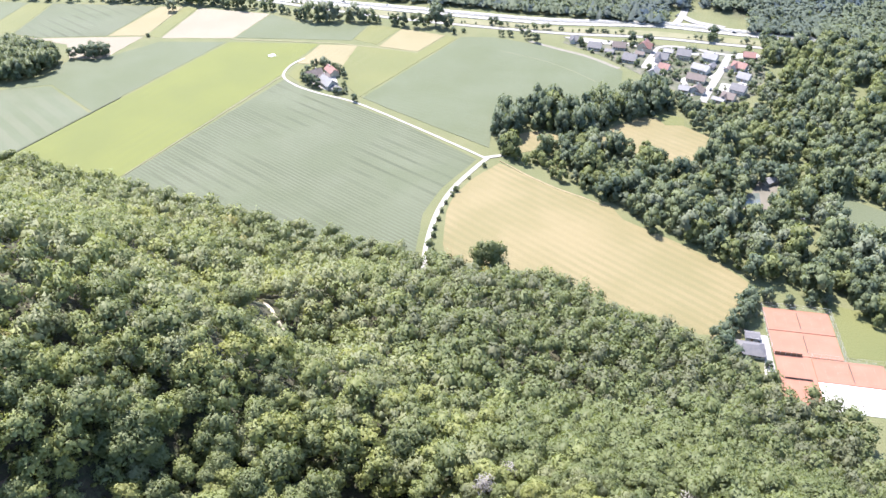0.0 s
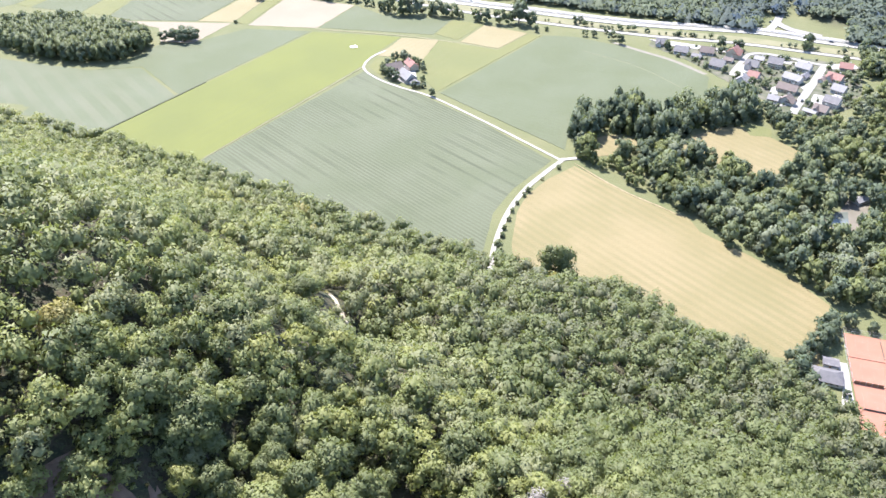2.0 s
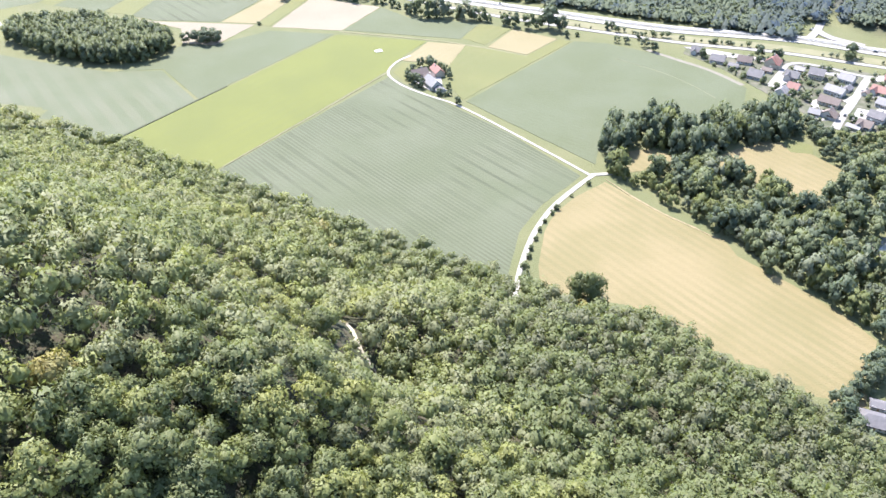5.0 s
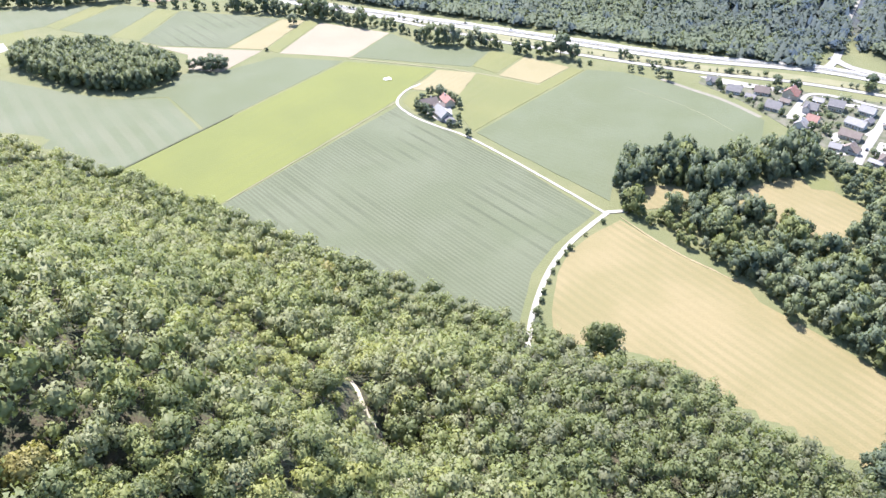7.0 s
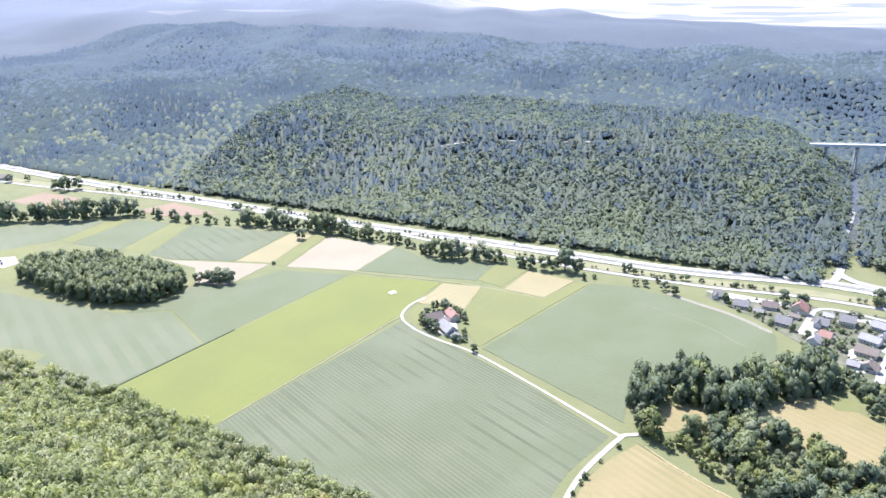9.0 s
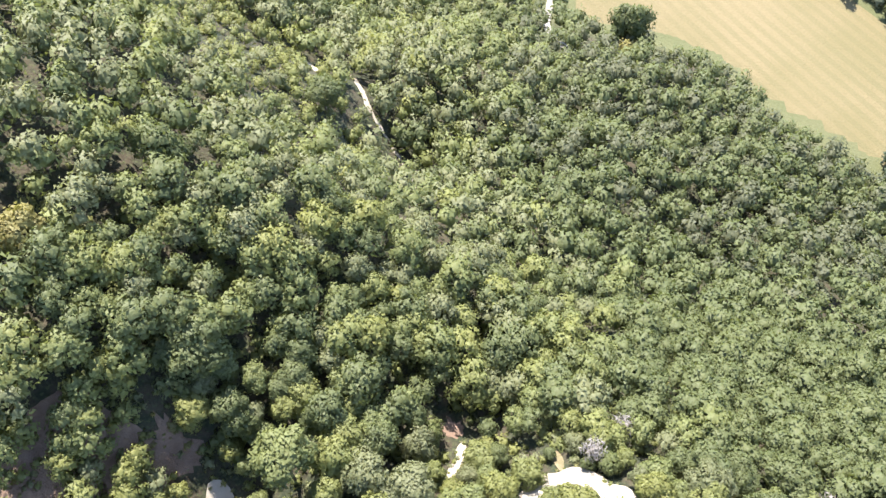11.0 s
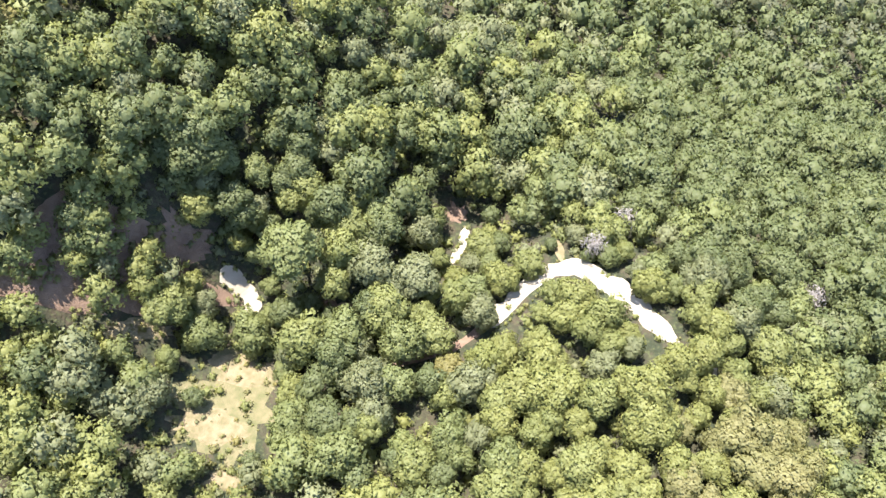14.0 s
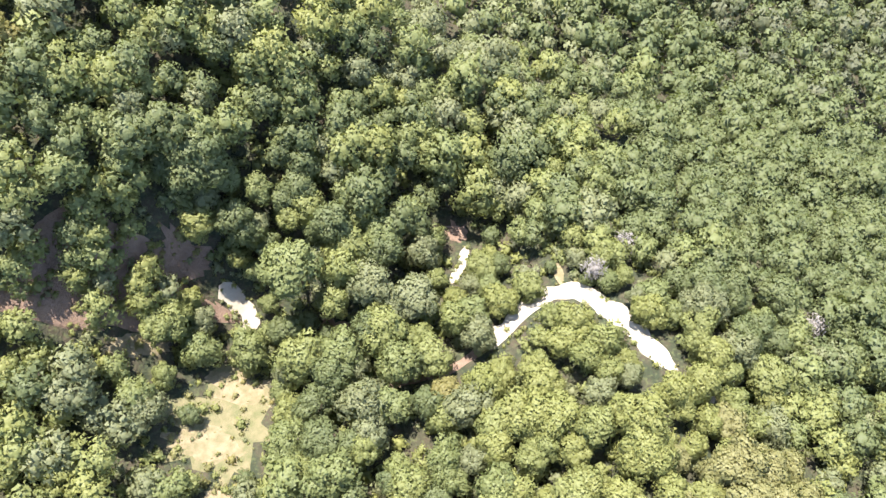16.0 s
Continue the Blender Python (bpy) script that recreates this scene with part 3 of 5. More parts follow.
for x, y, r in ((22.6, 244.5, 1.6), (48.7, 244.5, 1.3), (68.3, 239.6, 1.5), (12.7, 254, 1.3), (-196, 352, 2.2)):
    draped("clearing_ledge", x, y, 1.7 * r, r, 0.4 * r, CHALK, "bare white limestone ledge between the trees", 0.4)

# ---- trees ----
def rounded(level):
    bm = bmesh.new()
    bmesh.ops.create_icosphere(bm, subdivisions=level, radius=1)
    co = np.array([v.co[:] for v in bm.verts])
    tri = np.array([[v.index for v in f.verts] for f in bm.faces])
    bm.free()
    return co, tri


ICO = {1: rounded(1), 0: (np.array([(1, 0, 0), (0, 1, 0), (-1, 0, 0), (0, -1, 0), (0, 0, 1), (0, 0, -1.0)]), np.array([(0, 1, 4), (1, 2, 4), (2, 3, 4), (3, 0, 4), (1, 0, 5), (2, 1, 5), (3, 2, 5), (0, 3, 5)]))}


def unit(v):
    return v / (np.linalg.norm(v, axis=-1, keepdims=True) + 1e-9)


def sprays_at(r, place, out, size, blade=0.62):
    """Small pointed leaf sprays at the places, faces turned outwards; one triangle each."""
    m = len(place)
    nrm = unit(out + r.normal(size=(m, 3)) * 0.55 + np.array([0, 0, 0.3]))
    t1 = unit(np.cross(nrm, r.normal(size=(m, 3))))
    t2 = np.cross(nrm, t1)
    s = size * r.uniform(0.55, 1.4, (m, 1))
    wedge = np.stack([place - t1 * s * 1.05 - t2 * s * blade * 0.6, place + t1 * s * 0.95 - t2 * s * blade * 0.8, place + t2 * s * blade * 1.7 - nrm * s * 0.2], 1)
    return wedge.reshape(-1, 3), 3 * np.arange(m)[:, None] + np.array([[0, 1, 2]]), nrm


def crown_shape(seed, clumps, sprays, spray, level=1, flat=0.8, low=-0.35, wild=1.0, crisp=0.2, up=0.0, body=0.8):
    """A crown of radius 1 about its middle: uneven clumps of foliage, each a lumpy core under loose leaf sprays."""
    r = np.random.RandomState(seed)
    co, tri, nor, base = [], [], [], 0
    pts, sp = ICO[level]
    lean = np.array([r.uniform(-0.14, 0.14), r.uniform(-0.14, 0.14), 0]) * wild
    wide = np.array([r.uniform(0.82, 1.12), r.uniform(0.82, 1.12), 1])
    for i in range(clumps):
        z = low + (1 - low) * ((i + r.uniform(0.1, 0.9)) / clumps)
        a = i * 2.39996 + r.uniform(-0.7, 0.7)
        q = math.sqrt(max(0.0, 1 - z * z)) * r.uniform(0.42, 0.80)
        c = np.array([q * math.cos(a), q * math.sin(a), z * 0.62 * flat + r.uniform(-0.08, 0.08) * wild]) * wide + lean
        size = r.uniform(0.22, 0.42) * (1.0 if clumps > 12 else 1.2)
        lump = pts * (1 + r.uniform(-0.26, 0.2, (len(pts), 1)))
        out = unit(c + np.array([0, 0, 0.25]))
        co.append(c + lump * size * np.array([1, 1, 0.82]) * body)
        nor.append(unit(unit(pts) * 0.75 + out * 0.5 + np.array([0, 0, 0.1])))
        tri.append(sp + base)
        base += len(pts)
        if not sprays:
            continue
        v = unit(r.normal(size=(sprays * 3, 3)))
        v = v[(v @ out > -0.35) & (v[:, 2] > -0.5)][:sprays]
        m = len(v)
        place = c + v * size * r.uniform(0.8, 1.25, (m, 1)) * np.array([1, 1, 0.85])
        quad, k, face = sprays_at(r, place, v, spray)
        co.append(quad)
        nor.append(np.repeat(unit(v * 0.9 + out * 0.35 + face * crisp + np.array([0, 0, up])), 3, axis=0))
        tri.append(k + base)
        base += 3 * m
    return np.concatenate(co), np.concatenate(tri), np.concatenate(nor)


def tuft_shape(seed, sprays, spray, tall=1.2, core=0.66, up=0.25, lobes=7, level=0):
    """A smaller or farther crown: a hidden core and ragged leaf sprays on uneven lobes."""
    r = np.random.RandomState(seed)
    pts, sp = ICO[level]
    grow = np.array([r.uniform(0.85, 1.1), r.uniform(0.85, 1.1), tall * 0.85])
    knob = unit(r.normal(size=(lobes, 3)) + np.array([0, 0, 0.4]))
    push = r.uniform(0.1, 0.4, lobes)

    def reach(v):
        return 0.72 + np.max(np.clip(v @ knob.T, 0, 1) ** 6 * push, axis=1)

    co, nor = pts * (reach(pts) * core * r.uniform(0.85, 1.15, len(pts)))[:, None] * grow / 0.8, unit(pts + np.array([0, 0, up]))
    v = unit(r.normal(size=(sprays * 3, 3)) + np.array([0, 0, 0.25]))
    v = v[v[:, 2] > -0.45][:sprays]
    m = len(v)
    place = v * (reach(v) * r.uniform(0.72, 1.2, m))[:, None] * grow
    quad, k, face = sprays_at(r, place, v, spray, 0.7)
    near = unit(v - 0.8 * knob[np.argmax(v @ knob.T, axis=1)])
    nor2 = unit(v * 0.75 + near * 0.3 + face * 0.2 + np.array([0, 0, up]))
    return np.concatenate([co, quad]), np.concatenate([sp, k + len(co)]), np.concatenate([nor, np.repeat(nor2, 3, axis=0)])


def spire_shape(seed, tiers, teeth=7, up=0.5):
    """A conifer of radius 1 and height 3 about its foot, in ragged tiers."""
    r = np.random.RandomState(seed)
    co, tri, base = [], [], 0
    for k in range(tiers):
        z0, z1 = 3 * k / tiers * 0.92, 3 * min(1, (k + 1.7) / tiers)
        rad = 1 - 0.85 * k / tiers
        a = np.arange(teeth) * 2 * np.pi / teeth + r.uniform(0, 1)
        q = rad * r.uniform(0.7, 1.15, teeth)
        co.append(np.concatenate([np.stack([q * np.cos(a), q * np.sin(a), z0 + r.uniform(-0.1, 0.1, teeth)], -1), [[0, 0, z1]]]))
        i = np.arange(teeth)
        tri.append(np.stack([i, (i + 1) % teeth, np.full(teeth, teeth)], -1) + base)
        base += teeth + 1
    co = np.concatenate(co)
    return co, np.concatenate(tri), unit(co * np.array([1, 1, 0]) + np.array([0, 0, 1e-3 + up]))


def trunk_shape(seed, height):
    """A tapered, slightly bent trunk with four limbs; radius 1 is 0.1 of the crown's."""
    r = np.random.RandomState(seed)
    co, tri, base = [], [], 0

    def limb(a, b, ra, rb, bend):
        nonlocal base
        a, b = np.array(a, float), np.array(b, float)
        d = (b - a) / np.linalg.norm(b - a)
        s = np.cross(d, [0.3, 0.9, 0.1]); s /= np.linalg.norm(s)
        w = np.cross(d, s)
        rows = []
        for k in range(4):
            t = k / 3
            c = a + (b - a) * t + s * bend * math.sin(t * 3.1)
            q = ra + (rb - ra) * t
            rows.append([c + q * (s * math.cos(j * 1.0472) + w * math.sin(j * 1.0472)) for j in range(6)])
        co.append(np.array(rows).reshape(-1, 3))
        for k in range(3):
            for j in range(6):
                p, q2 = base + 6 * k + j, base + 6 * k + (j + 1) % 6
                tri.append([p, q2, q2 + 6]), tri.append([p, q2 + 6, p + 6])
        base += 24

    limb((0, 0, -1.0), (0.1, 0, height), 0.32, 0.16, 0.12)
    for k in range(4):
        a = k * 1.6 + r.uniform(0, 0.8)
        limb((0, 0, height * r.uniform(0.55, 0.8)), (2.3 * math.cos(a), 2.3 * math.sin(a), height + r.uniform(0.5, 2.0)), 0.15, 0.05, 0.2)
    return np.concatenate(co), np.array(tri)


def slope_of(x, y):
    """How much the ground tilts here: the level part of its normal."""
    return -(hill(x + 3, y) - hill(x - 3, y)) / 6, -(hill(x, y + 3) - hill(x, y - 3)) / 6


def scattered(shape_list, places, name, mats, label, category, soft=True, tilt=0.0):
    """Many crowns joined in one mesh. places: rows of x, y, z, radius, height scale, turn, shape, material."""
    P = np.array(places, float)
    cos, tris, idx, nors, base = [], [], [], [], 0
    for k, (co, tri, nor) in enumerate(shape_list):
        Q = P[P[:, 6] == k]
        if not len(Q):
            continue
        c, s = np.cos(Q[:, 5])[:, None], np.sin(Q[:, 5])[:, None]
        x = Q[:, 0:1] + Q[:, 3:4] * (co[:, 0] * c - co[:, 1] * s)
        y = Q[:, 1:2] + Q[:, 3:4] * (co[:, 0] * s + co[:, 1] * c)
        z = Q[:, 2:3] + Q[:, 3:4] * Q[:, 4:5] * co[:, 2]
        cos.append(np.stack([x, y, z], -1).reshape(-1, 3))
        gx, gy = (tilt * v[:, None] for v in slope_of(Q[:, 0], Q[:, 1])) if tilt else (0, 0)
        nors.append(np.stack([nor[:, 0] * c - nor[:, 1] * s + gx, nor[:, 0] * s + nor[:, 1] * c + gy, nor[:, 2] + 0 * c], -1).reshape(-1, 3))
        tris.append((tri[None] + base + (len(co) * np.arange(len(Q)))[:, None, None]).reshape(-1, 3))
        idx.append(np.repeat(Q[:, 7], len(tri)))
        base += len(co) * len(Q)
    ob = new(name, mesh_of(name, np.concatenate(cos), np.concatenate(tris), mats, np.concatenate(idx), soft, unit(np.concatenate(nors))))
    return tagged(ob, label, category, kind="stuff")


# where no tree stands on the hill: along the paths and in the clearings
OPEN = []
for ob in scene.objects:
    if ob.name.startswith(("path_", "clearing_")):
        OPEN += [(v.co.x, v.co.y) for v in ob.data.vertices]
        if ob.name.startswith("path_"):
            v = ob.data.vertices
            OPEN += [((v[i].co.x + v[i + 2].co.x) / 2, (v[i].co.y + v[i + 2].co.y) / 2) for i in range(0, len(v), 4)]
OPEN = np.array(OPEN)
WIDE = [(v.co.x, v.co.y) for ob in scene.objects if ob.name in ("path_west", "path_gully", "clearing_straw", "clearing_slope", "clearing_gully") for v in ob.data.vertices]
for q in smooth_line([(-83, 270), (-76, 261), (-70, 251), (-61, 242), (-54, 233), (-47, 222)], 2) + smooth_line([(-102, 273), (-96, 268), (-90, 261)], 2):
    WIDE.append((q.x + 0.4, q.y - 1.2))              # the slope below the footpath is low scrub
for ob in scene.objects:
    if ob.name in ("path_west", "path_gully", "clearing_gully"):
        for v in ob.data.vertices:                  # the woods stand back on the side that faces the hollow
            d = (Vector((-19, 100)) - v.co.xy).normalized() * 2.6
            WIDE.append((v.co.x + d.x, v.co.y + d.y))
LOW_SIDE = np.array([(v.co.x + 0.454 * k, v.co.y + 0.891 * k) for ob in scene.objects if ob.name in ("path_west", "path_gully", "path_bend", "clearing_straw", "clearing_slope", "clearing_low", "clearing_litter", "clearing_bank") for v in ob.data.vertices for k in (0, 5)])
LOW_SIDE[:, 0] -= 0.908 * (np.arange(len(LOW_SIDE)) % 2) * 5
WIDE = np.array(WIDE)
SCRUB_ZONE = [(-150, 290), (-118, 287), (-95, 270), (-75, 248), (-60, 226), (-80, 220), (-108, 232), (-130, 240)]      # thin dry scrub beside the footpath


def inside(x, y, poly):
    hit = False
    for (ax, ay), (bx, by) in zip(poly, poly[1:] + poly[:1]):
        if (ay > y) != (by > y) and x < (bx - ax) * (y - ay) / (by - ay) + ax:
            hit = not hit
    return hit



BEND = np.array([v.co.xy[:] for ob in scene.objects if ob.name == "path_bend" for v in ob.data.vertices])


def wooded(x, y, free):
    if np.min(np.hypot(BEND[:, 0] - x, BEND[:, 1] - y)) < 1.5 * free:
        return False
    if np.min(np.hypot(WIDE[:, 0] - x, WIDE[:, 1] - y)) < 1.55 * free:
        return False
    if np.min(np.hypot(OPEN[:, 0] - x, OPEN[:, 1] - y)) < free:
        return False
    return True


def species(x, y, r):
    """Which foliage grows here: yellower on the sunny spur, greyer on the crest. Its tone also carries sun, shade and
    haze.
    """
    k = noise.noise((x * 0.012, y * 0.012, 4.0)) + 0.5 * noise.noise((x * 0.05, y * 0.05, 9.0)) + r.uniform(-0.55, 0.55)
    # paler or darker kinds paint in sunlit and shaded parts of the hill
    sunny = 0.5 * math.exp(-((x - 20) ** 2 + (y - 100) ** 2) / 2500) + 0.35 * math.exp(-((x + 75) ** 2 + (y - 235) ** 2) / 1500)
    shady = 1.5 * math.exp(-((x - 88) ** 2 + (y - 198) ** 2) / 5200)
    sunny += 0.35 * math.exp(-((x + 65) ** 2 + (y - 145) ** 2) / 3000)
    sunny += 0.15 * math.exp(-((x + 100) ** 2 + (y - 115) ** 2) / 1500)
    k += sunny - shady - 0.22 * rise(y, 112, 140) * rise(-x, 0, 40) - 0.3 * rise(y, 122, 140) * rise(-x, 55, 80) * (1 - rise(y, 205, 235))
    k -= 1.0 * rise(y - (198 - 0.4 * (x - 45)), -5, 8) * rise(x, -40, 10)         # darker kinds stand in for shade behind the crest of the spur
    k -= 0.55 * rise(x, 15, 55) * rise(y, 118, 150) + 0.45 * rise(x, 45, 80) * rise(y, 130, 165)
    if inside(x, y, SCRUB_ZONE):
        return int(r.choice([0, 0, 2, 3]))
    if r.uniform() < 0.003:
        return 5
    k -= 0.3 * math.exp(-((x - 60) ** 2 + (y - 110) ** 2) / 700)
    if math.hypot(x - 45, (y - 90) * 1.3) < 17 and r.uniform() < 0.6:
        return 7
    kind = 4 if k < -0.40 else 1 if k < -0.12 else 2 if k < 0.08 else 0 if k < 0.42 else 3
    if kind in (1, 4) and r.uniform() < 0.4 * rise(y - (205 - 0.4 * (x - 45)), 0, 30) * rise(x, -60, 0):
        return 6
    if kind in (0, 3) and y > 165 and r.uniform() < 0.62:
        return 2                                    # greyer crowns stand in for haze on the far side of the hill
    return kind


def bare_stem(x, y):
    """How high the crowns begin: low coppice on the sunny spur, taller timber elsewhere."""
    spur = math.exp(-((x - 38) / 52) ** 2 - ((y - 108) / 58) ** 2)
    rim = rise(y - wood_edge(x), -60, -10)
    along = min(1, max(0, ((x + 145) * 77 + (y - 268) * -32) / 6953))
    thin = 1 - 0.75 * (1 - rise(math.hypot(x + 145 - 77 * along, y - 268 + 32 * along), 16, 46))        # growth thins out towards the dry scrub
    thin *= 1 - 0.85 * math.exp(-((x + 93) / 30) ** 2 - ((y - 120) / 25) ** 2)                          # and round the earth bank
    timber = 5.6 + 5.0 * noise.noise((x * 0.035, y * 0.035, 12.0)) + 2.0 * rise(-x, 40, 75) * rise(y, 118, 136) * (1 - rise(y, 190, 215))
    return 1.8 * spur + (1 - spur) * thin * (timber + rim * (-1.5 if x > 60 else 0.5 if x > -40 else -2.5 if x < -150 else 0.0)), spur


FEATURES = (
    (-117, 148, 6.6, 1.1, 1.0, 3, 5, 10.0, "broad yellowing tree on the crest"),
    (-81, 238, 6.5, 0.9, 2.0, 1, 4, 9.0, "dark round-crowned tree beside the footpath"),
    (-17, 97, 3.3, 0.8, 0.0, 0, 5, 8.0, "small golden-leaved bush on the slope"),
    (-80, 123, 4.4, 1.0, 0.7, 4, 3, 8.0, "bright yellow-green young tree by the earth bank"),
    (-56.6, 115.7, 7.8, 0.9, 1.9, 5, 1, 19.0, "very broad old oak above the forest road"))
rt = np.random.RandomState(11)
NEAR_SHAPES = [crown_shape(40 + k, 22, 128, 0.062, 0, flat=0.95, wild=1.6, body=0.72) for k in range(8)]
MID_SHAPES = [crown_shape(60 + k, 11, 48, 0.084, 0, flat=1.05, wild=1.6, body=0.74) for k in range(6)] + [tuft_shape(70 + k, 112, 0.120, 1.0 + 0.08 * k, 0.64, 0.12) for k in range(6)] + [tuft_shape(80 + k, 44, 0.17, 0.9) for k in range(4)]
near_places, mid_places, low_places = [], [], []
STEP = 5.9
for j, y in enumerate(np.arange(30, 516, STEP * 0.87)):
    for x in np.arange(-430, 190, STEP) + (STEP / 2 if j % 2 else 0):
        px, py = x + rt.uniform(-2.3, 2.3), y + rt.uniform(-2.3, 2.3)
        g = float(hill(px, py))
        skip, size, tall = rt.uniform(), rt.uniform(0, 1), rt.uniform(0.8, 1.3)
        dry = inside(px, py, SCRUB_ZONE)
        close = -95 < px < 75 and 60 < py < 185
        stem, spur = bare_stem(px, py)
        if skip < (0.15 * (1 - spur) * (px > -62 or py > 134) if close else 0.03) or py > wood_edge(px) - 3 or px > 186 or px < -330 and skip < 0.3:
            continue
        R = (3.7 + 3.0 * size ** 1.6) * (1 - 0.18 * spur) if close else 3.4 + 2.7 * size ** 1.4
        if -125 < px < 75 and 55 < py < 185 and np.min(np.hypot(LOW_SIDE[:, 0] - px, LOW_SIDE[:, 1] - py)) < 6.5:
            R, stem = 0.85 * R, min(stem, 1.0)             # young growth keeps the openings in the sun
        if dry:
            R, stem = 2.3 + 1.2 * size, 0.4
        low = False
        if any(math.hypot(px - f[0], py - f[1]) < 0.75 * f[2] + 0.3 * R for f in FEATURES):
            continue
        if 40 < py < 290 and -140 < px < 90:
            if not wooded(px, py, 0.42 * R):
                R *= 0.6
                low = True
                if not wooded(px, py, 0.5 * R):
                    continue
        near = -84 < px < 56 and 74 < py < 150 and len(near_places) < 215
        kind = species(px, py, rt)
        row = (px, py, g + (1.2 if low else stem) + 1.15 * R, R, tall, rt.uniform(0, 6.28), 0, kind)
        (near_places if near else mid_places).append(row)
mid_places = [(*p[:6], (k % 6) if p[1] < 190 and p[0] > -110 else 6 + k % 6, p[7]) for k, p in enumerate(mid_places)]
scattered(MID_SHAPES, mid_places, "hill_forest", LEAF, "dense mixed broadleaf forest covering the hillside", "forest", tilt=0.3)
# saplings and scrub that close the gaps near the paths
for k in range(2200):
    px, py = rt.uniform(-125, 85), rt.uniform(62, 172)
    R = rt.uniform(0.8, 2.6)
    if wooded(px, py, 0.55 * R):
        low_places.append((px, py, float(land(px, py)) + 0.7 * R, R, 0.9, rt.uniform(0, 6.28), 12 + k % 4, int(rt.choice([0, 0, 1, 2, 3]))))
for k in range(520):
    px, py, R = rt.uniform(-150, -58), rt.uniform(218, 290), rt.uniform(0.9, 2.2)
    if inside(px, py, SCRUB_ZONE) and wooded(px, py, 0.5 * R):
        low_places.append((px, py, float(land(px, py)) + 0.6 * R, R, 0.8, rt.uniform(0, 6.28), 12 + k % 4, int(rt.choice([0, 2, 3, 3]))))
scattered(MID_SHAPES, low_places, "undergrowth", LEAF, "young saplings and scrub between the trees", "undergrowth")


def crown_mesh(shape, mat, name="crown"):
    return mesh_of(name, shape[0], shape[1], (mat,), smooth=True, normals=shape[2])


CROWNS = {}
TRUNKS = [mesh_of("trunk", *trunk_shape(80 + k, 5.0), (BARK,)) for k in range(3)]


def tree(x, y, z, R, tall, turn, shape, mat, label, group="", crown_up=None, shapes=NEAR_SHAPES, name="tree", tag="near"):
    """A tree: trunk and crown under one root at its foot."""
    key = (tag, shape, mat.name)
    if key not in CROWNS:
        CROWNS[key] = crown_mesh(shapes[shape], mat)
    root = new(name)
    root.matrix_basis = Matrix.Translation((x, y, z)) @ Matrix.Rotation(turn, 4, "Z")
    up = 2.4 + 1.15 * R if crown_up is None else crown_up
    t, c = new("trunk", TRUNKS[shape % 3]), new("crown", CROWNS[key])
    t.parent = c.parent = root
    t.scale = (R / 5, R / 5, up / 5.2)
    c.location, c.scale = (0, 0, up), (R, R, R * tall)
    gx, gy = slope_of(x, y)                         # crowns lean towards the open, downhill side
    c.rotation_euler = Vector((0.25 * float(gx), 0.25 * float(gy), 1)).to_track_quat("Z", "Y").to_euler() if name == "tree" else (0, 0, 0)
    root.matrix_basis = Matrix.Translation((x, y, z))
    c.rotation_euler.rotate_axis("Z", turn)
    return tagged(root, label, "tree", group)


LEAF_WORDS = ("mid-green hornbeam", "deep green oak", "grey-green whitebeam", "yellow-green linden", "dark green beech", "yellowing dry-leaved tree", "shade-darkened grey-green oak", "pale straw-tinged chestnut")
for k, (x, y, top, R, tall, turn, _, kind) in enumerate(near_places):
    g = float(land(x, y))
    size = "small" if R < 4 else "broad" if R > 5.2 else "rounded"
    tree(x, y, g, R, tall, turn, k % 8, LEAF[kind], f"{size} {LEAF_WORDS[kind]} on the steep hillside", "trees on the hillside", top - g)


# low scrub and dry tufts on the open patches
scrub = []
for cx, cy, rx, ry in ((-66, 88, 10, 4.2), (-69, 74.5, 10, 4.2), (-63, 64, 6, 3), (-89, 93.5, 8, 3), (-106, 99, 15, 4.5), (-83, 117, 6, 4)):
    for k in range(34):
        px, py, R = cx + rx * rt.uniform(-1.1, 1.1), cy + ry * rt.uniform(-1.1, 1.1), 0.3 + 1.5 * rt.uniform() ** 2
        scrub.append((px, py, float(land(px, py)) + 0.35 * R + 0.2, R, 0.8, rt.uniform(0, 6.28), 12 + k % 4, int(rt.choice([0, 2, 3, 5, 7, 7]))))
for ob in [o for o in scene.objects if o.name in ("path_bend", "path_west", "path_gully", "path_upper", "path_crest", "path_end")]:
    for v in list(ob.data.vertices)[::2]:           # tufts hang over the edges of the paths
        R = 0.35 + 0.75 * rt.uniform() ** 2
        px, py = v.co.x + rt.uniform(-0.7, 0.7), v.co.y + rt.uniform(-0.7, 0.7)
        if rt.uniform() < 0.7:
            scrub.append((px, py, float(land(px, py)) + 0.4 * R + 0.3, R, 0.8, rt.uniform(0, 6.28), 12 + len(scrub) % 4, int(rt.choice([0, 2, 3, 7]))))
scattered(MID_SHAPES, scrub, "clearing_scrub", LEAF, "low scrub and dry tufts in the clearings", "scrub")

# two dead trees: bare grey twigs
TWIGS = plain("bare_grey_twigs", (0.23, 0.21, 0.19), (0.30, 0.28, 0.255), 1.2, 0.9, 8, 0.2)


def bare_shape(seed):
    r = np.random.RandomState(seed)
    v = unit(r.normal(size=(420, 3)) + np.array([0, 0, 0.4]))
    quad, k, face = sprays_at(r, v * r.uniform(0.25, 1.0, (420, 1)) * np.array([1, 1, 0.9]), v, 0.17, 0.1)
    return quad, k, np.repeat(face, 3, axis=0)


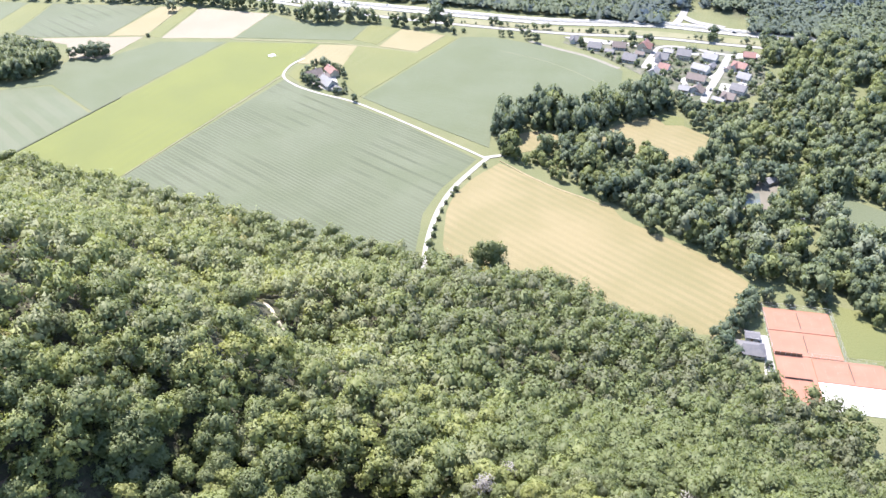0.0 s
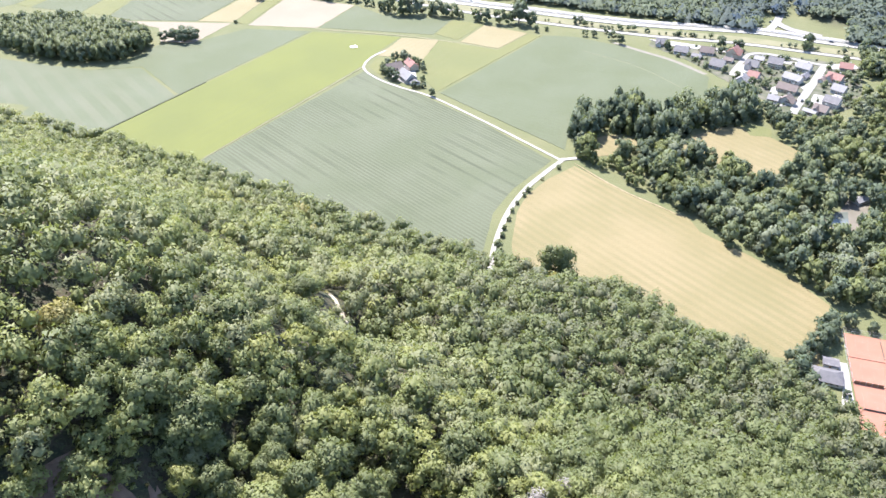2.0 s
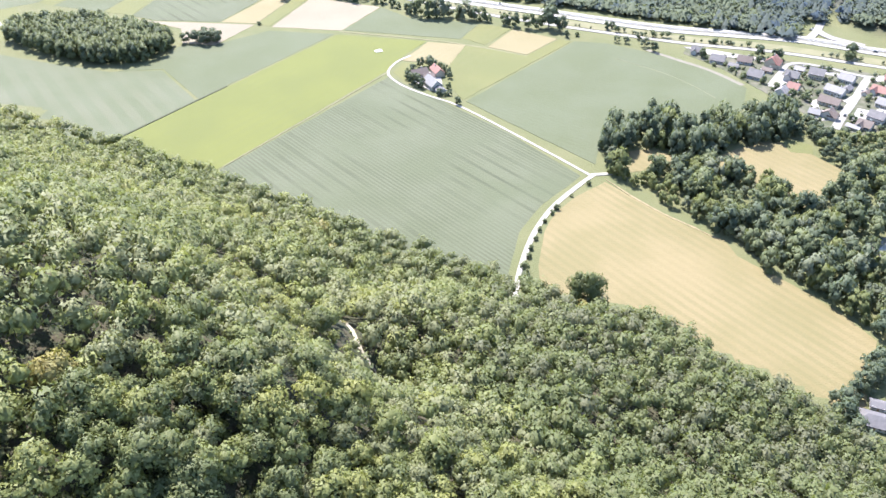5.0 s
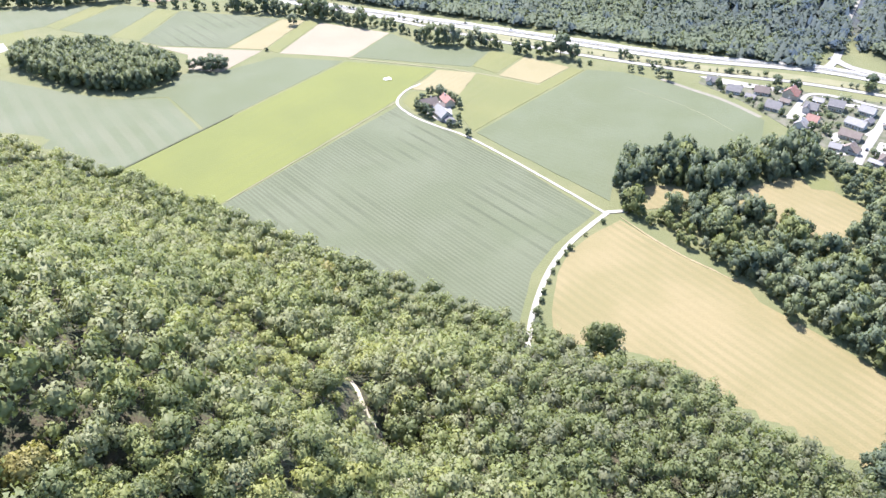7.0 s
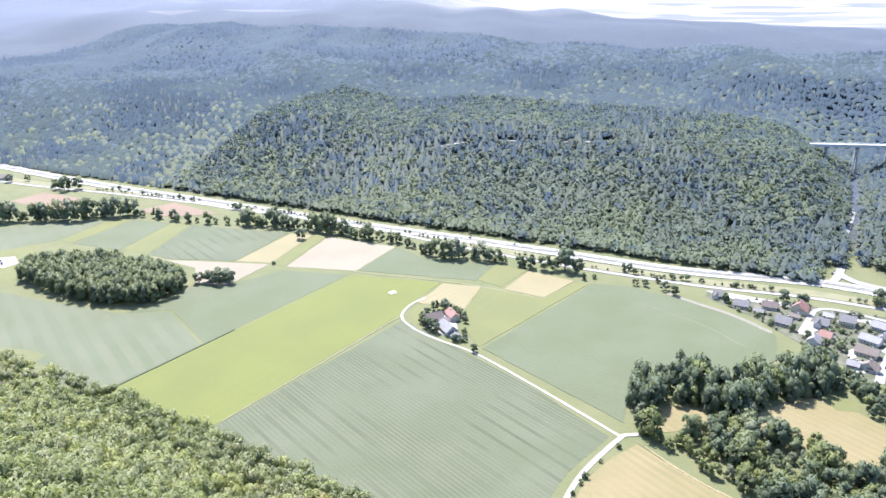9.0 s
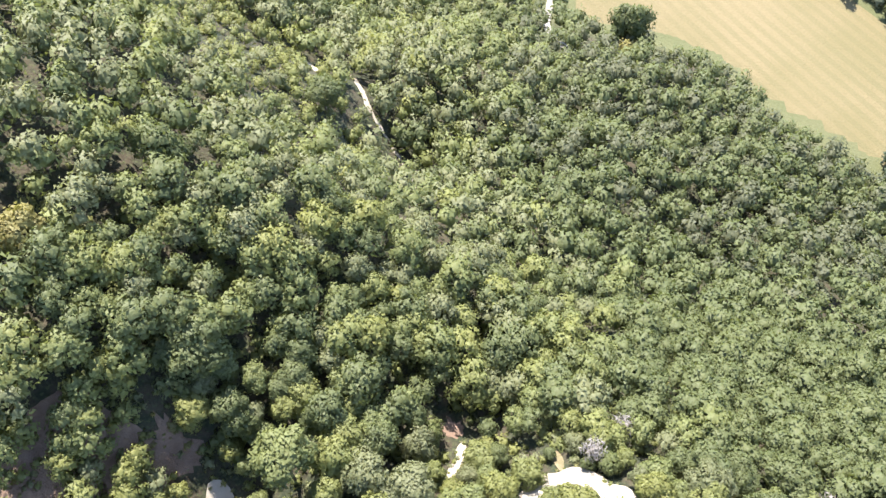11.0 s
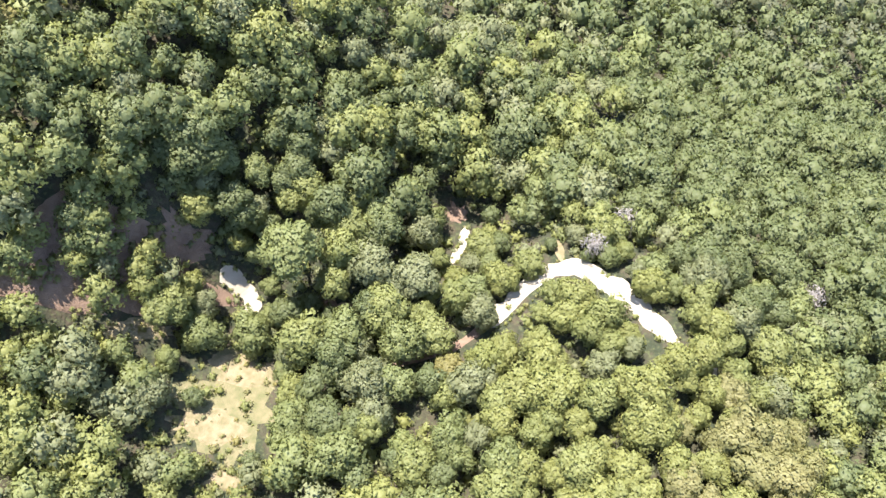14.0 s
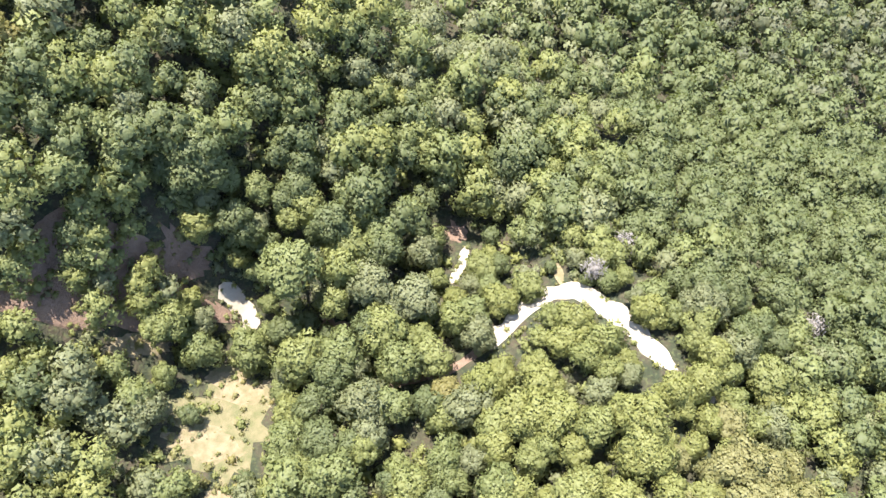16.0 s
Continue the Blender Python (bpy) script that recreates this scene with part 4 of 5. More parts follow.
for x, y in ((18, 139), (64, 128), (11, 131)):
    tree(x, y, float(land(x, y)), 3.4, 1.0, x, 0, TWIGS, "dead tree with bare grey twigs on the slope", crown_up=7.5, shapes=[bare_shape(90)], tag="bare")

# ---- trees that stand out on the hill ----
tree(23, 337, 1.0, 9.0, 1.4, 0.4, 2, LEAF[4], "tall dark broad-crowned oak at the edge of the hay field", crown_up=22.5)
for x, y, R, tall, turn, shape, kind, up, words in FEATURES:
    tree(x, y, float(land(x, y)), R, tall, turn, shape, LEAF[kind], words, crown_up=up)

# ---- trees of the valley ----
VALLEY_SHAPES = [crown_shape(100 + k, 8, 46, 0.118, 0, flat=1.2, low=-0.85, wild=1.2, crisp=0.2, up=0.15, body=0.95) for k in range(6)]
WET_WORDS = ("dark green alder", "green ash tree", "silvery willow", "olive green maple")
rv = np.random.RandomState(5)


def valley_tree(x, y, R, kind, label, group="", tall=1.1, up=None, z=0.0, name="tree"):
    return tree(x, y, z, R, tall, rv.uniform(0, 6.28), int(rv.randint(6)), LEAF_WET[kind], label, group, R * 1.15 + 1 if up is None else up, VALLEY_SHAPES, name, "valley")


GROVE = [(-512, 668), (-475, 650), (-426, 629), (-380, 626), (-352, 642), (-347, 668), (-362, 686), (-403, 706), (-444, 715), (-488, 708), (-516, 692)]
grove = []
for x in np.arange(-516, -344, 6.8):
    for y in np.arange(626, 716, 6.6):
        px, py = x + rv.uniform(-3, 3), y + rv.uniform(-3, 3)
        if inside(px, py, GROVE):
            grove.append((px, py, rv.uniform(7.5, 10.0), rv.uniform(5.0, 6.4), 1.6, rv.uniform(0, 6.28), int(rv.randint(6)), int(rv.choice([0, 1, 1, 1]))))
scattered(VALLEY_SHAPES, grove, "field_grove", LEAF_WET, "dense rounded grove of dark trees among fields", "grove")
for x, y, R in ((-341, 687, 6), (-331, 689, 6.5), (-322, 687, 7), (-313, 692, 6.5), (-327, 696, 6.5), (-318, 697, 6)):
    valley_tree(x, y, R, 0, "dark rounded tree in a small clump", "trees of the clump", 0.9, R)

WOOD = [(38, 505), (74, 458), (108, 428), (114, 412), (158, 371), (173, 349), (200, 336), (212, 322), (222, 300), (262, 250), (430, 220), (450, 690), (364, 714), (310, 720), (298, 704), (289, 668), (277, 628), (260, 590), (238, 572), (206, 576), (192, 598), (170, 612), (150, 596), (122, 570), (104, 560), (80, 570), (48, 568), (42, 550), (36, 518)]
DRY = [(106, 516), (120, 532), (135, 547), (151, 559), (172, 562), (187, 549), (206, 522), (182, 490), (166, 470), (158, 484), (148, 497), (138, 509), (122, 513)]
LANE = [(50, 496), (55, 532), (70, 538), (97, 528), (90, 510), (72, 503)]
POND = [(195, 424), (206, 426), (211, 444), (200, 442)]
LAWN = [(205, 285), (232, 270), (240, 300), (210, 318)]
GLADES = (DRY, LANE, POND, LAWN, [(166, 568), (184, 566), (192, 560), (189, 543), (170, 544)], [(254, 440), (270, 436), (295, 414), (306, 378), (268, 366), (254, 395)], [(186, 430), (208, 444), (216, 462), (232, 462), (216, 424), (200, 416)])
thick = []
for j, y in enumerate(np.arange(222, 722, 7.6)):
    for x in np.arange(34, 440, 8.6) + (4 if j % 2 else 0):
        px, py = x + rv.uniform(-3.4, 3.4), y + rv.uniform(-3.2, 3.2)
        big, kind, tall, odd = rv.uniform(), int(rv.choice([0, 0, 1, 1, 1, 2, 3, 3])), rv.uniform(0.9, 1.5), rv.uniform()
        if not inside(px, py, WOOD) or any(inside(px, py, q) for q in GLADES):
            continue
        if px > 425 or px > 165 and noise.noise((px * 0.022, py * 0.022, 7.0)) > 0.42 or odd < 0.05:
            continue
        if 155 < px < 222 and 245 < py < 332:
            continue
        R = 3.2 + 5.0 * big ** 1.5
        if py > 525 and px < 215:                   # the belt below the hamlet: taller and darker
            R, tall, kind = R + 1.2, tall + 0.35, 0 if rv.uniform() < 0.7 else kind
        if 178 < px < 290 and py > 528:              # garden trees below the houses
            R, tall = min(R, 4.2), 1.0
        if math.hypot(px - 62, py - 478) < 22:      # bright young growth at the fork of the lane
            R, kind = min(R, 3.4), 3
        lift = 1.0 + 4.0 * max(0.0, noise.noise((px * 0.05, py * 0.05, 3.0)))
        thick.append((px, py, R * 0.95 + 0.6 * lift, R, tall + 0.15, rv.uniform(0, 6.28), int(rv.randint(6)), kind))
scattered(VALLEY_SHAPES, thick, "valley_forest", LEAF_WET, "dark damp woodland on the valley floor", "forest")
pond = slab("water_pond", POND, -0.6, 0.12, plain("still_water", (0.10, 0.115, 0.10), (0.14, 0.15, 0.14), 0.2, 0.12, 3, 0.02), "pale still pond among the trees", "water")

# trees and bushes along roads, hedges and houses
SINGLES = (
    [(29, 480, 2.2, 1), (9, 447, 2.4, 1), (6, 441, 1.8, 1), (2, 431, 1.6, 1), (-1, 421, 1.8, 1), (-3, 411, 1.7, 1), (-5, 401, 1.9, 1), (-6, 392, 2.0, 1), (18, 463, 1.3, 1), (-7, 378, 3.4, 1), (-6, 366, 4.2, 1)],
    [(-73, 590, 3.2, 0), (-82, 606, 2.6, 0), (-86, 604, 2.2, 0), (-112, 622, 5.0, 0), (-117, 627, 4.2, 0), (-107, 619, 4.0, 0), (-115, 662, 4.2, 0), (-108, 664, 4.6, 2), (-92, 652, 3.6, 1), (-88, 648, 3.2, 0), (-122, 640, 3.6, 1), (-120, 634, 3.4, 0), (-104, 658, 4.4, 0), (-97, 658, 3.4, 1), (-86, 640, 3.0, 0), (-84, 618, 3.0, 1), (-90, 606, 2.8, 0), (-119, 648, 3.8, 0)],
    [(-290, 743, 2.4, 0), (-288, 821, 6.0, 2), (-7, 773, 11.0, 0), (4, 768, 7.0, 0), (-26, 770, 7.5, 1), (-17, 771, 6.2, 1), (-40, 774, 6.5, 0), (-50, 777, 5.5, 1), (11, 752, 3.2, 0), (20, 756, 2.6, 1)],
    [(79, 755, 3.4, 0), (118, 762, 2.6, 0), (146, 755, 2.6, 0), (161, 755, 2.6, 0), (82, 737, 4.2, 2), (90, 727, 4.6, 0), (57, 745, 3.0, 1), (66, 744, 3.4, 2), (49, 779, 3.6, 0), (54, 783, 3.2, 0), (182, 728, 5.2, 0), (200, 727, 4.0, 0), (196, 724, 4.6, 0), (263, 737, 6.5, 0), (132, 719, 4.2, 1), (258, 728, 4.6, 1), (228, 601, 3.0, 0), (140, 700, 2.2, 1), (152, 691, 2.4, 1), (163, 680, 2.0, 1), (158, 699, 2.2, 1), (175, 668, 3.0, 1), (183, 655, 3.2, 1), (192, 640, 4.0, 1), (203, 638, 3.6, 1), (213, 672, 2.0, 1), (236, 676, 2.0, 1), (255, 650, 2.4, 1), (278, 650, 4.4, 0), (287, 662, 4.0, 1), (286, 700, 3.4, 1)],
    [(-660, 958, 9.0, 0), (-646, 966, 8.0, 0), (-675, 962, 6.5, 1), (-590, 972, 3.2, 0), (-575, 969, 2.6, 0), (-470, 938, 3.0, 0), (-405, 914, 3.6, 0), (-398, 912, 3.0, 0), (-760, 985, 5.0, 0), (-740, 995, 4.5, 1)],
)
SINGLE_WORDS = ("green roadside bush on the field verge", "dark garden tree beside the farmyard", "rounded tree in the open fields", "garden tree between houses and road", "roadside tree beside the country road")
for words, rows in zip(SINGLE_WORDS, SINGLES):
    for x, y, R, kind in rows:
        if R < 2.7:
            valley_tree(x, y, R, kind, words.replace("tree", "shrub"), words + "s", 0.95, R * 0.75, name="bush")
        else:
            valley_tree(x, y, R, kind, words, words + "s", 1.1, R * 1.15)
HEDGE = smooth_line([(-653, 824), (-590, 836), (-537, 862), (-505, 868), (-436, 855), (-404, 858), (-368, 856), (-320, 853), (-279, 850), (-230, 832), (-190, 826), (-146, 792), (-117, 788), (-83, 785), (-48, 774)], 7.5)
hedge = []
for k, q in enumerate(HEDGE):
    lush = 1.0 if q.x < -505 or -370 < q.x < -210 or -150 < q.x < -75 else 0.62
    if lush < 1 and k % 3 == 0:
        continue
    R = (3.4 + 4.2 * rv.uniform()) * lush * (1.45 if q.x < -505 else 1.25)
    hedge.append((q.x + rv.uniform(-2, 2), q.y + rv.uniform(-1, 4), R * 1.15, R, 1.35, rv.uniform(0, 6.28), int(rv.randint(6)), int(rv.choice([0, 1, 1, 2]))))
scattered(VALLEY_SHAPES, hedge, "field_hedge", LEAF_WET, "long uneven hedge of dark trees beside the road", "hedge")

# ---- the wooded range across the valley ----
rf = np.random.RandomState(21)
FAR_SHAPES = [tuft_shape(140 + k, 40, 0.19, 1.0 + 0.08 * k, 0.74, 2.0, 7, 0) for k in range(6)] + [spire_shape(150 + k, 3, 6, 2.4) for k in range(2)]


def cap_shape(seed, sides=5):
    """A far crown: a low uneven cap of radius 1."""
    r = np.random.RandomState(seed)
    a = np.arange(sides) * 2 * np.pi / sides
    q = r.uniform(0.75, 1.15, sides)
    low = np.stack([q * np.cos(a), q * np.sin(a), r.uniform(-0.8, -0.5, sides)], -1)
    mid = np.stack([0.7 * q * np.cos(a), 0.7 * q * np.sin(a), r.uniform(0.2, 0.5, sides)], -1)
    i, j = np.arange(sides), (np.arange(sides) + 1) % sides
    tri = np.concatenate([np.stack([i, j, j + sides], -1), np.stack([i, j + sides, i + sides], -1), np.stack([i + sides, j + sides, np.full(sides, 2 * sides)], -1)])
    co = np.concatenate([low, mid, [[0, 0, r.uniform(0.7, 1.1)]]])
    return co, tri, unit(co + np.array([0, 0, 2.2]))


LOW_SHAPES = [cap_shape(170 + k, 4) for k in range(5)] + [spire_shape(160 + k, 2, 5, 1.6) for k in range(2)]


def range_wood(s0, s1, u0, u1, step, shapes, conifers, r0, r1, flat):
    rows = []
    for s in np.arange(s0, s1, step * 0.9):
        for u in np.arange(u0, u1, step):
            a, b = s + rf.uniform(-0.45, 0.45) * step, u + rf.uniform(-0.45, 0.45) * step
            x, y = FOOT + a * ACROSS + b * ALONG
            k, pick, size, tint = rf.uniform(), rf.randint(99), rf.uniform(r0, r1), rf.uniform()
            if abs(b - 262 - 0.03 * a) < 3 + 0.5 * size and a < 430:
                continue
            if 236 < b < 320 and a < 62 or math.hypot(b - 275, a - 40) < 30:
                continue
            cut = 254 + 0.115 * b + 16 * math.sin(b * 0.011)
            if -300 < b < 215 and abs(y - np.interp(x, (-230, -128, 19, 75, 130, 200, 267), (1075, 1100, 1092, 1100, 1108, 1135, 1163)) + 3) < 7 and noise.noise((x * 0.02, 3.0, 1.0)) > -0.1:
                continue
            patch = noise.noise((x * 0.006, y * 0.006, 2.0)) + 0.3 * noise.noise((x * 0.03, y * 0.03, 5.0))
            patch2 = noise.noise((x * 0.011, y * 0.011, 8.0))
            pine = patch + (k - 0.5) * 0.9 > 0.40
            n_round = len(shapes) - conifers
            if pine:
                rows.append((x, y, 0, size * 0.75, 0.85, rf.uniform(0, 6.28), n_round + pick % conifers, 1 if tint < 0.3 else 0))
            else:
                rows.append((x, y, size * 0.7, size * 1.12, flat, rf.uniform(0, 6.28), pick % n_round, 3 if 0.25 * tint < 0.32 - a / 300 + patch2 else 2 if patch + 0.2 * tint < 0.2 else 0))
    P = np.array(rows)
    # farther crowns take the sets with more haze in their colour
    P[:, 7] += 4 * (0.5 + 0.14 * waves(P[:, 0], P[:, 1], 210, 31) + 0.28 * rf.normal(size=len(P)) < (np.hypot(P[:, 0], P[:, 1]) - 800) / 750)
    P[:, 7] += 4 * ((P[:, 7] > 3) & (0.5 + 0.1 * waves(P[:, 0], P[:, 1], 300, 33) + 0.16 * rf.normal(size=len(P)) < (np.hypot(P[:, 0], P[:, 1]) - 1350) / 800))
    P[:, 2] += land(P[:, 0], P[:, 1])
    return P


scattered(FAR_SHAPES, range_wood(14, 470, -560, 520, 7.4, FAR_SHAPES, 2, 5.2, 8.0, 0.75), "far_slope_forest", LEAF_FAR + LEAF_RIDGE_HAZE + LEAF_DISTANT_HAZE, "mixed pine and oak forest on the facing slope", "forest")
scattered(LOW_SHAPES, range_wood(14, 470, -1500, -560, 8.0, LOW_SHAPES, 2, 5.2, 7.6, 0.7), "far_west_forest", LEAF_FAR + LEAF_RIDGE_HAZE + LEAF_DISTANT_HAZE, "wooded western end of the facing slope", "forest")
scattered(LOW_SHAPES, range_wood(470, 1020, -1500, 640, 8.8, LOW_SHAPES, 2, 5.8, 8.0, 0.5), "far_ridge_forest", LEAF_FAR + LEAF_RIDGE_HAZE + LEAF_DISTANT_HAZE, "distant wooded ridges", "forest")

# bushes and trees between the two roads
roadside = []
for k, q in enumerate(smooth_line(beside(LOWER, 7.5), 5.5)):
    if noise.noise((q.x * 0.017, 2.0, 6.0)) + rf.uniform(-0.3, 0.3) > -0.05 and q.x > -620:
        R = rf.uniform(1.3, 2.6) * (1.7 if rf.uniform() < 0.2 else 1.0)
        roadside.append((q.x + rf.uniform(-2, 2), q.y + rf.uniform(-2.5, 2.5), R * 0.95, R, 1.15, rf.uniform(0, 6.28), int(rf.randint(6)), int(rf.choice([0, 1, 1, 2]))))
scattered(MID_SHAPES[6:12], roadside, "roadside_bushes", LEAF_WET, "loose row of bushes between two roads", "bushes")

# ---- buildings ----
def part(name, bm, material, parent, label=""):
    bmesh.ops.recalc_face_normals(bm, faces=bm.faces)
    me = bpy.data.meshes.new(name)
    bm.to_mesh(me)
    bm.free()
    me.materials.append(material)
    ob = new(name, me)
    ob.parent = parent
    return tagged(ob, label)


def box(x0, y0, z0, x1, y1, z1, bevel=0.0):
    bm = bmesh.new()
    bmesh.ops.create_cube(bm, size=1, matrix=Matrix.Translation(((x0 + x1) / 2, (y0 + y1) / 2, (z0 + z1) / 2)) @ Matrix.Diagonal((x1 - x0, y1 - y0, z1 - z0, 1)))
    if bevel:
        bmesh.ops.bevel(bm, geom=bm.edges[:], offset=bevel, segments=1, affect="EDGES")
    return bm


def solid(verts, faces):
    bm = bmesh.new()
    vs = [bm.verts.new(v) for v in verts]
    for f in faces:
        bm.faces.new([vs[i] for i in f])
    return bm


def roof_body(l, w, eave, ridge, over=0.6, hip=0.0, thick=0.25):
    """A pitched roof with thickness; its ridge runs along x, hip draws the ridge in at both ends."""
    a, b, h = l / 2 + over, w / 2 + over, l / 2 + over - hip
    low = eave - over * (ridge - eave) / (w / 2)
    top = [(-a, -b, low), (a, -b, low), (a, b, low), (-a, b, low), (-h, 0, ridge), (h, 0, ridge)]
    verts = top + [(x, y, z - thick) for x, y, z in top]
    faces = [(0, 1, 5, 4), (2, 3, 4, 5), (1, 2, 5), (3, 0, 4), (7, 6, 10, 11), (9, 8, 11, 10), (8, 7, 11), (6, 9, 10),
             (0, 6, 7, 1), (1, 7, 8, 2), (2, 8, 9, 3), (3, 9, 6, 0)]
    if hip == 0:
        faces = [(0, 1, 5, 4), (2, 3, 4, 5), (7, 6, 10, 11), (9, 8, 11, 10), (0, 6, 7, 1), (2, 8, 9, 3), (1, 7, 11, 5), (5, 11, 8, 2), (3, 9, 10, 4), (4, 10, 6, 0)]
    return solid(verts, faces)


def wall_body(l, w, eave, ridge, hip):
    if hip:
        return box(-l / 2, -w / 2, -0.3, l / 2, w / 2, eave)
    a, b = l / 2, w / 2
    v = [(-a, -b, -0.3), (a, -b, -0.3), (a, b, -0.3), (-a, b, -0.3), (-a, -b, eave), (a, -b, eave), (a, b, eave), (-a, b, eave), (-a, 0, ridge - 0.3), (a, 0, ridge - 0.3)]
    return solid(v, [(3, 2, 1, 0), (0, 1, 5, 4), (2, 3, 7, 6), (1, 2, 6, 9, 5), (3, 0, 4, 8, 7), (4, 5, 9, 8), (6, 7, 8, 9)])


RENDER_COAT = [plain("white_render", (0.48, 0.465, 0.435), (0.42, 0.405, 0.375), 0.4, 0.85, 4, 0.1), plain("cream_render", (0.44, 0.395, 0.305), (0.395, 0.35, 0.275), 0.4, 0.85, 4, 0.1)]
TILES = {"grey": plain("grey_roof_tiles", (0.104, 0.101, 0.110), (0.140, 0.135, 0.144), 0.5, 0.7, 5, 0.3),
         "brown": plain("brown_roof_tiles", (0.125, 0.098, 0.088), (0.160, 0.128, 0.115), 0.5, 0.75, 5, 0.3),
         "red": plain("red_roof_tiles", (0.230, 0.112, 0.094), (0.259, 0.144, 0.122), 0.5, 0.75, 5, 0.3),
         "pale": plain("pale_fibre_cement_roof", (0.185, 0.182, 0.190), (0.225, 0.220, 0.226), 0.4, 0.7, 4, 0.2)}
GLASS = plain("dark_window_glass", (0.04, 0.05, 0.06), (0.06, 0.07, 0.08), 0.6, 0.1, 3, 0)
TIMBER = plain("brown_timber", (0.20, 0.12, 0.07), (0.27, 0.17, 0.10), 0.8, 0.8, 8, 0.2)
FRAME = plain("white_window_frame", (0.6, 0.6, 0.58), (0.54, 0.54, 0.52), 1, 0.6, 6, 0)


def house(x, y, turn, l, w, eave, ridge, tiles, coat, label, hip=0.0, chimney=True, group="", category="house", name="house", wing=False):
    root = new(name)
    root.matrix_basis = pose(x, y, 0, 0, 0, turn)
    part("wall", wall_body(l, w, eave, ridge, hip), RENDER_COAT[coat], root)
    part("roof", roof_body(l, w, eave, ridge, 0.6, hip), TILES[tiles], root, f"{tiles} tiled roof")
    if wing:                                        # a cross gable on the street side
        gable = wall_body(w * 0.75, w * 0.55, eave - 0.2, ridge - 0.9, 0)
        bmesh.ops.transform(gable, matrix=Matrix.Translation((-l * 0.2, -w * 0.45, 0)) @ Matrix.Rotation(math.pi / 2, 4, "Z"), verts=gable.verts)
        part("wing", gable, RENDER_COAT[coat], root)
        cross = roof_body(w * 0.75, w * 0.55, eave - 0.15, ridge - 0.6, 0.5)
        bmesh.ops.transform(cross, matrix=Matrix.Translation((-l * 0.2, -w * 0.45, 0)) @ Matrix.Rotation(math.pi / 2, 4, "Z"), verts=cross.verts)
        part("wing_roof", cross, TILES[tiles], root, f"{tiles} tiled roof")
    if chimney:
        part("chimney", box(l * 0.18, 0.4, eave, l * 0.18 + 0.9, 1.2, ridge + 1.0, 0.05), RENDER_COAT[0], root)
    part("door", box(-0.5, -w / 2 - 0.06, 0, 0.5, -w / 2 + 0.05, 2.1, 0.02), TIMBER, root)
    for sx in (-0.34, -0.16, 0.16, 0.34):
        for side in (-1, 1):
            for z in ((1.0, 3.6) if eave > 4.6 else (1.0,)):
                cx, cy = l * sx, side * w / 2
                win = part("window", box(cx - 0.7, cy - 0.05, z, cx + 0.7, cy + 0.05, z + 1.4, 0.02), FRAME, root)
                part("pane", box(cx - 0.58, cy + side * 0.02 - 0.05, z + 0.12, cx + 0.58, cy + side * 0.02 + 0.05, z + 1.28), GLASS, win)
    return tagged(root, label, category, group)


VILLAGE = (
    (129, 729, -18, 15, 9, 3.0, 6.2, "grey", 0), (144, 710, -20, 16, 11, 3.4, 7.0, "grey", 0), (167, 711, -14, 16, 10, 3.2, 6.8, "brown", 0),
    (190, 707, 55, 14, 11, 5.0, 9.4, "red", 1), (171, 679, -30, 16, 12, 3.4, 7.6, "grey", 0), (201, 681, -28, 14, 11, 3.6, 7.4, "grey", 0),
    (222, 686, -24, 16, 12, 5.0, 8.8, "grey", 1), (197, 657, -32, 12, 10, 3.4, 6.8, "red", 0), (186, 648, 58, 13, 9, 3.2, 6.4, "pale", 0),
    (245, 680, -38, 16, 10, 3.8, 7.2, "pale", 0), (229, 654, -40, 20, 10, 3.8, 7.0, "pale", 0), (219, 632, -32, 21, 10, 3.6, 7.0, "brown", 1),
    (213, 609, 50, 11, 10, 3.4, 6.8, "brown", 0), (203, 611, -27, 11, 8, 3.0, 5.4, "pale", 0), (265, 659, -42, 17, 10, 3.6, 7.0, "red", 0),
    (261, 634, -40, 14, 10, 3.6, 7.2, "pale", 0), (247, 606, -38, 16, 11, 5.0, 8.6, "grey", 0), (235, 593, -38, 14, 10, 3.4, 6.8, "brown", 0),
    (282, 685, -20, 14, 10, 3.4, 6.6, "red", 1), (211, 698, -27, 10, 8, 2.8, 4.8, "pale", 0), (241, 662, 50, 8, 6, 2.6, 4.2, "grey", 0),
    (226, 590, -38, 13, 6, 2.6, 4.0, "pale", 0), (156, 699, -30, 8, 6, 2.6, 4.2, "grey", 0), (254, 656, 50, 7, 5, 2.6, 4.0, "brown", 0), (183, 693, -30, 9, 6, 2.6, 4.4, "brown", 0))
for x, y, turn, l, w, eave, ridge, tiles, coat in VILLAGE:
    l, w = max(8, l * 0.74), w * 0.92
    storeys = "two-storey" if eave > 4.6 else "low"
    house(x, y, turn, l, w, eave, ridge, tiles, coat, f"{storeys} {('white', 'cream')[coat]} house with a {tiles} pitched roof", group="houses of the hamlet", wing=(x + y) % 3 == 0 and w > 8)
STREET = [(213, 588), (220, 603), (238, 637), (250, 660), (261, 682), (268, 694)]
LOOP = [(180, 664), (188, 680), (197, 698), (205, 712), (217, 716), (235, 710), (257, 697), (273, 690)]
HAMLET = smooth_line(STREET, 3) + smooth_line(LOOP, 3)
ribbon("road_hamlet", STREET, 6.5, 0.4, ASPHALT, "sunlit pale street through the hamlet")
ribbon("road_hamlet_loop", LOOP, 4.5, 0.46, ASPHALT, "sunlit pale lane between the houses")
YARD = plain("pale_paving", (0.33, 0.312, 0.30), (0.27, 0.256, 0.246), 0.15, 0.85, 3, 0.05)
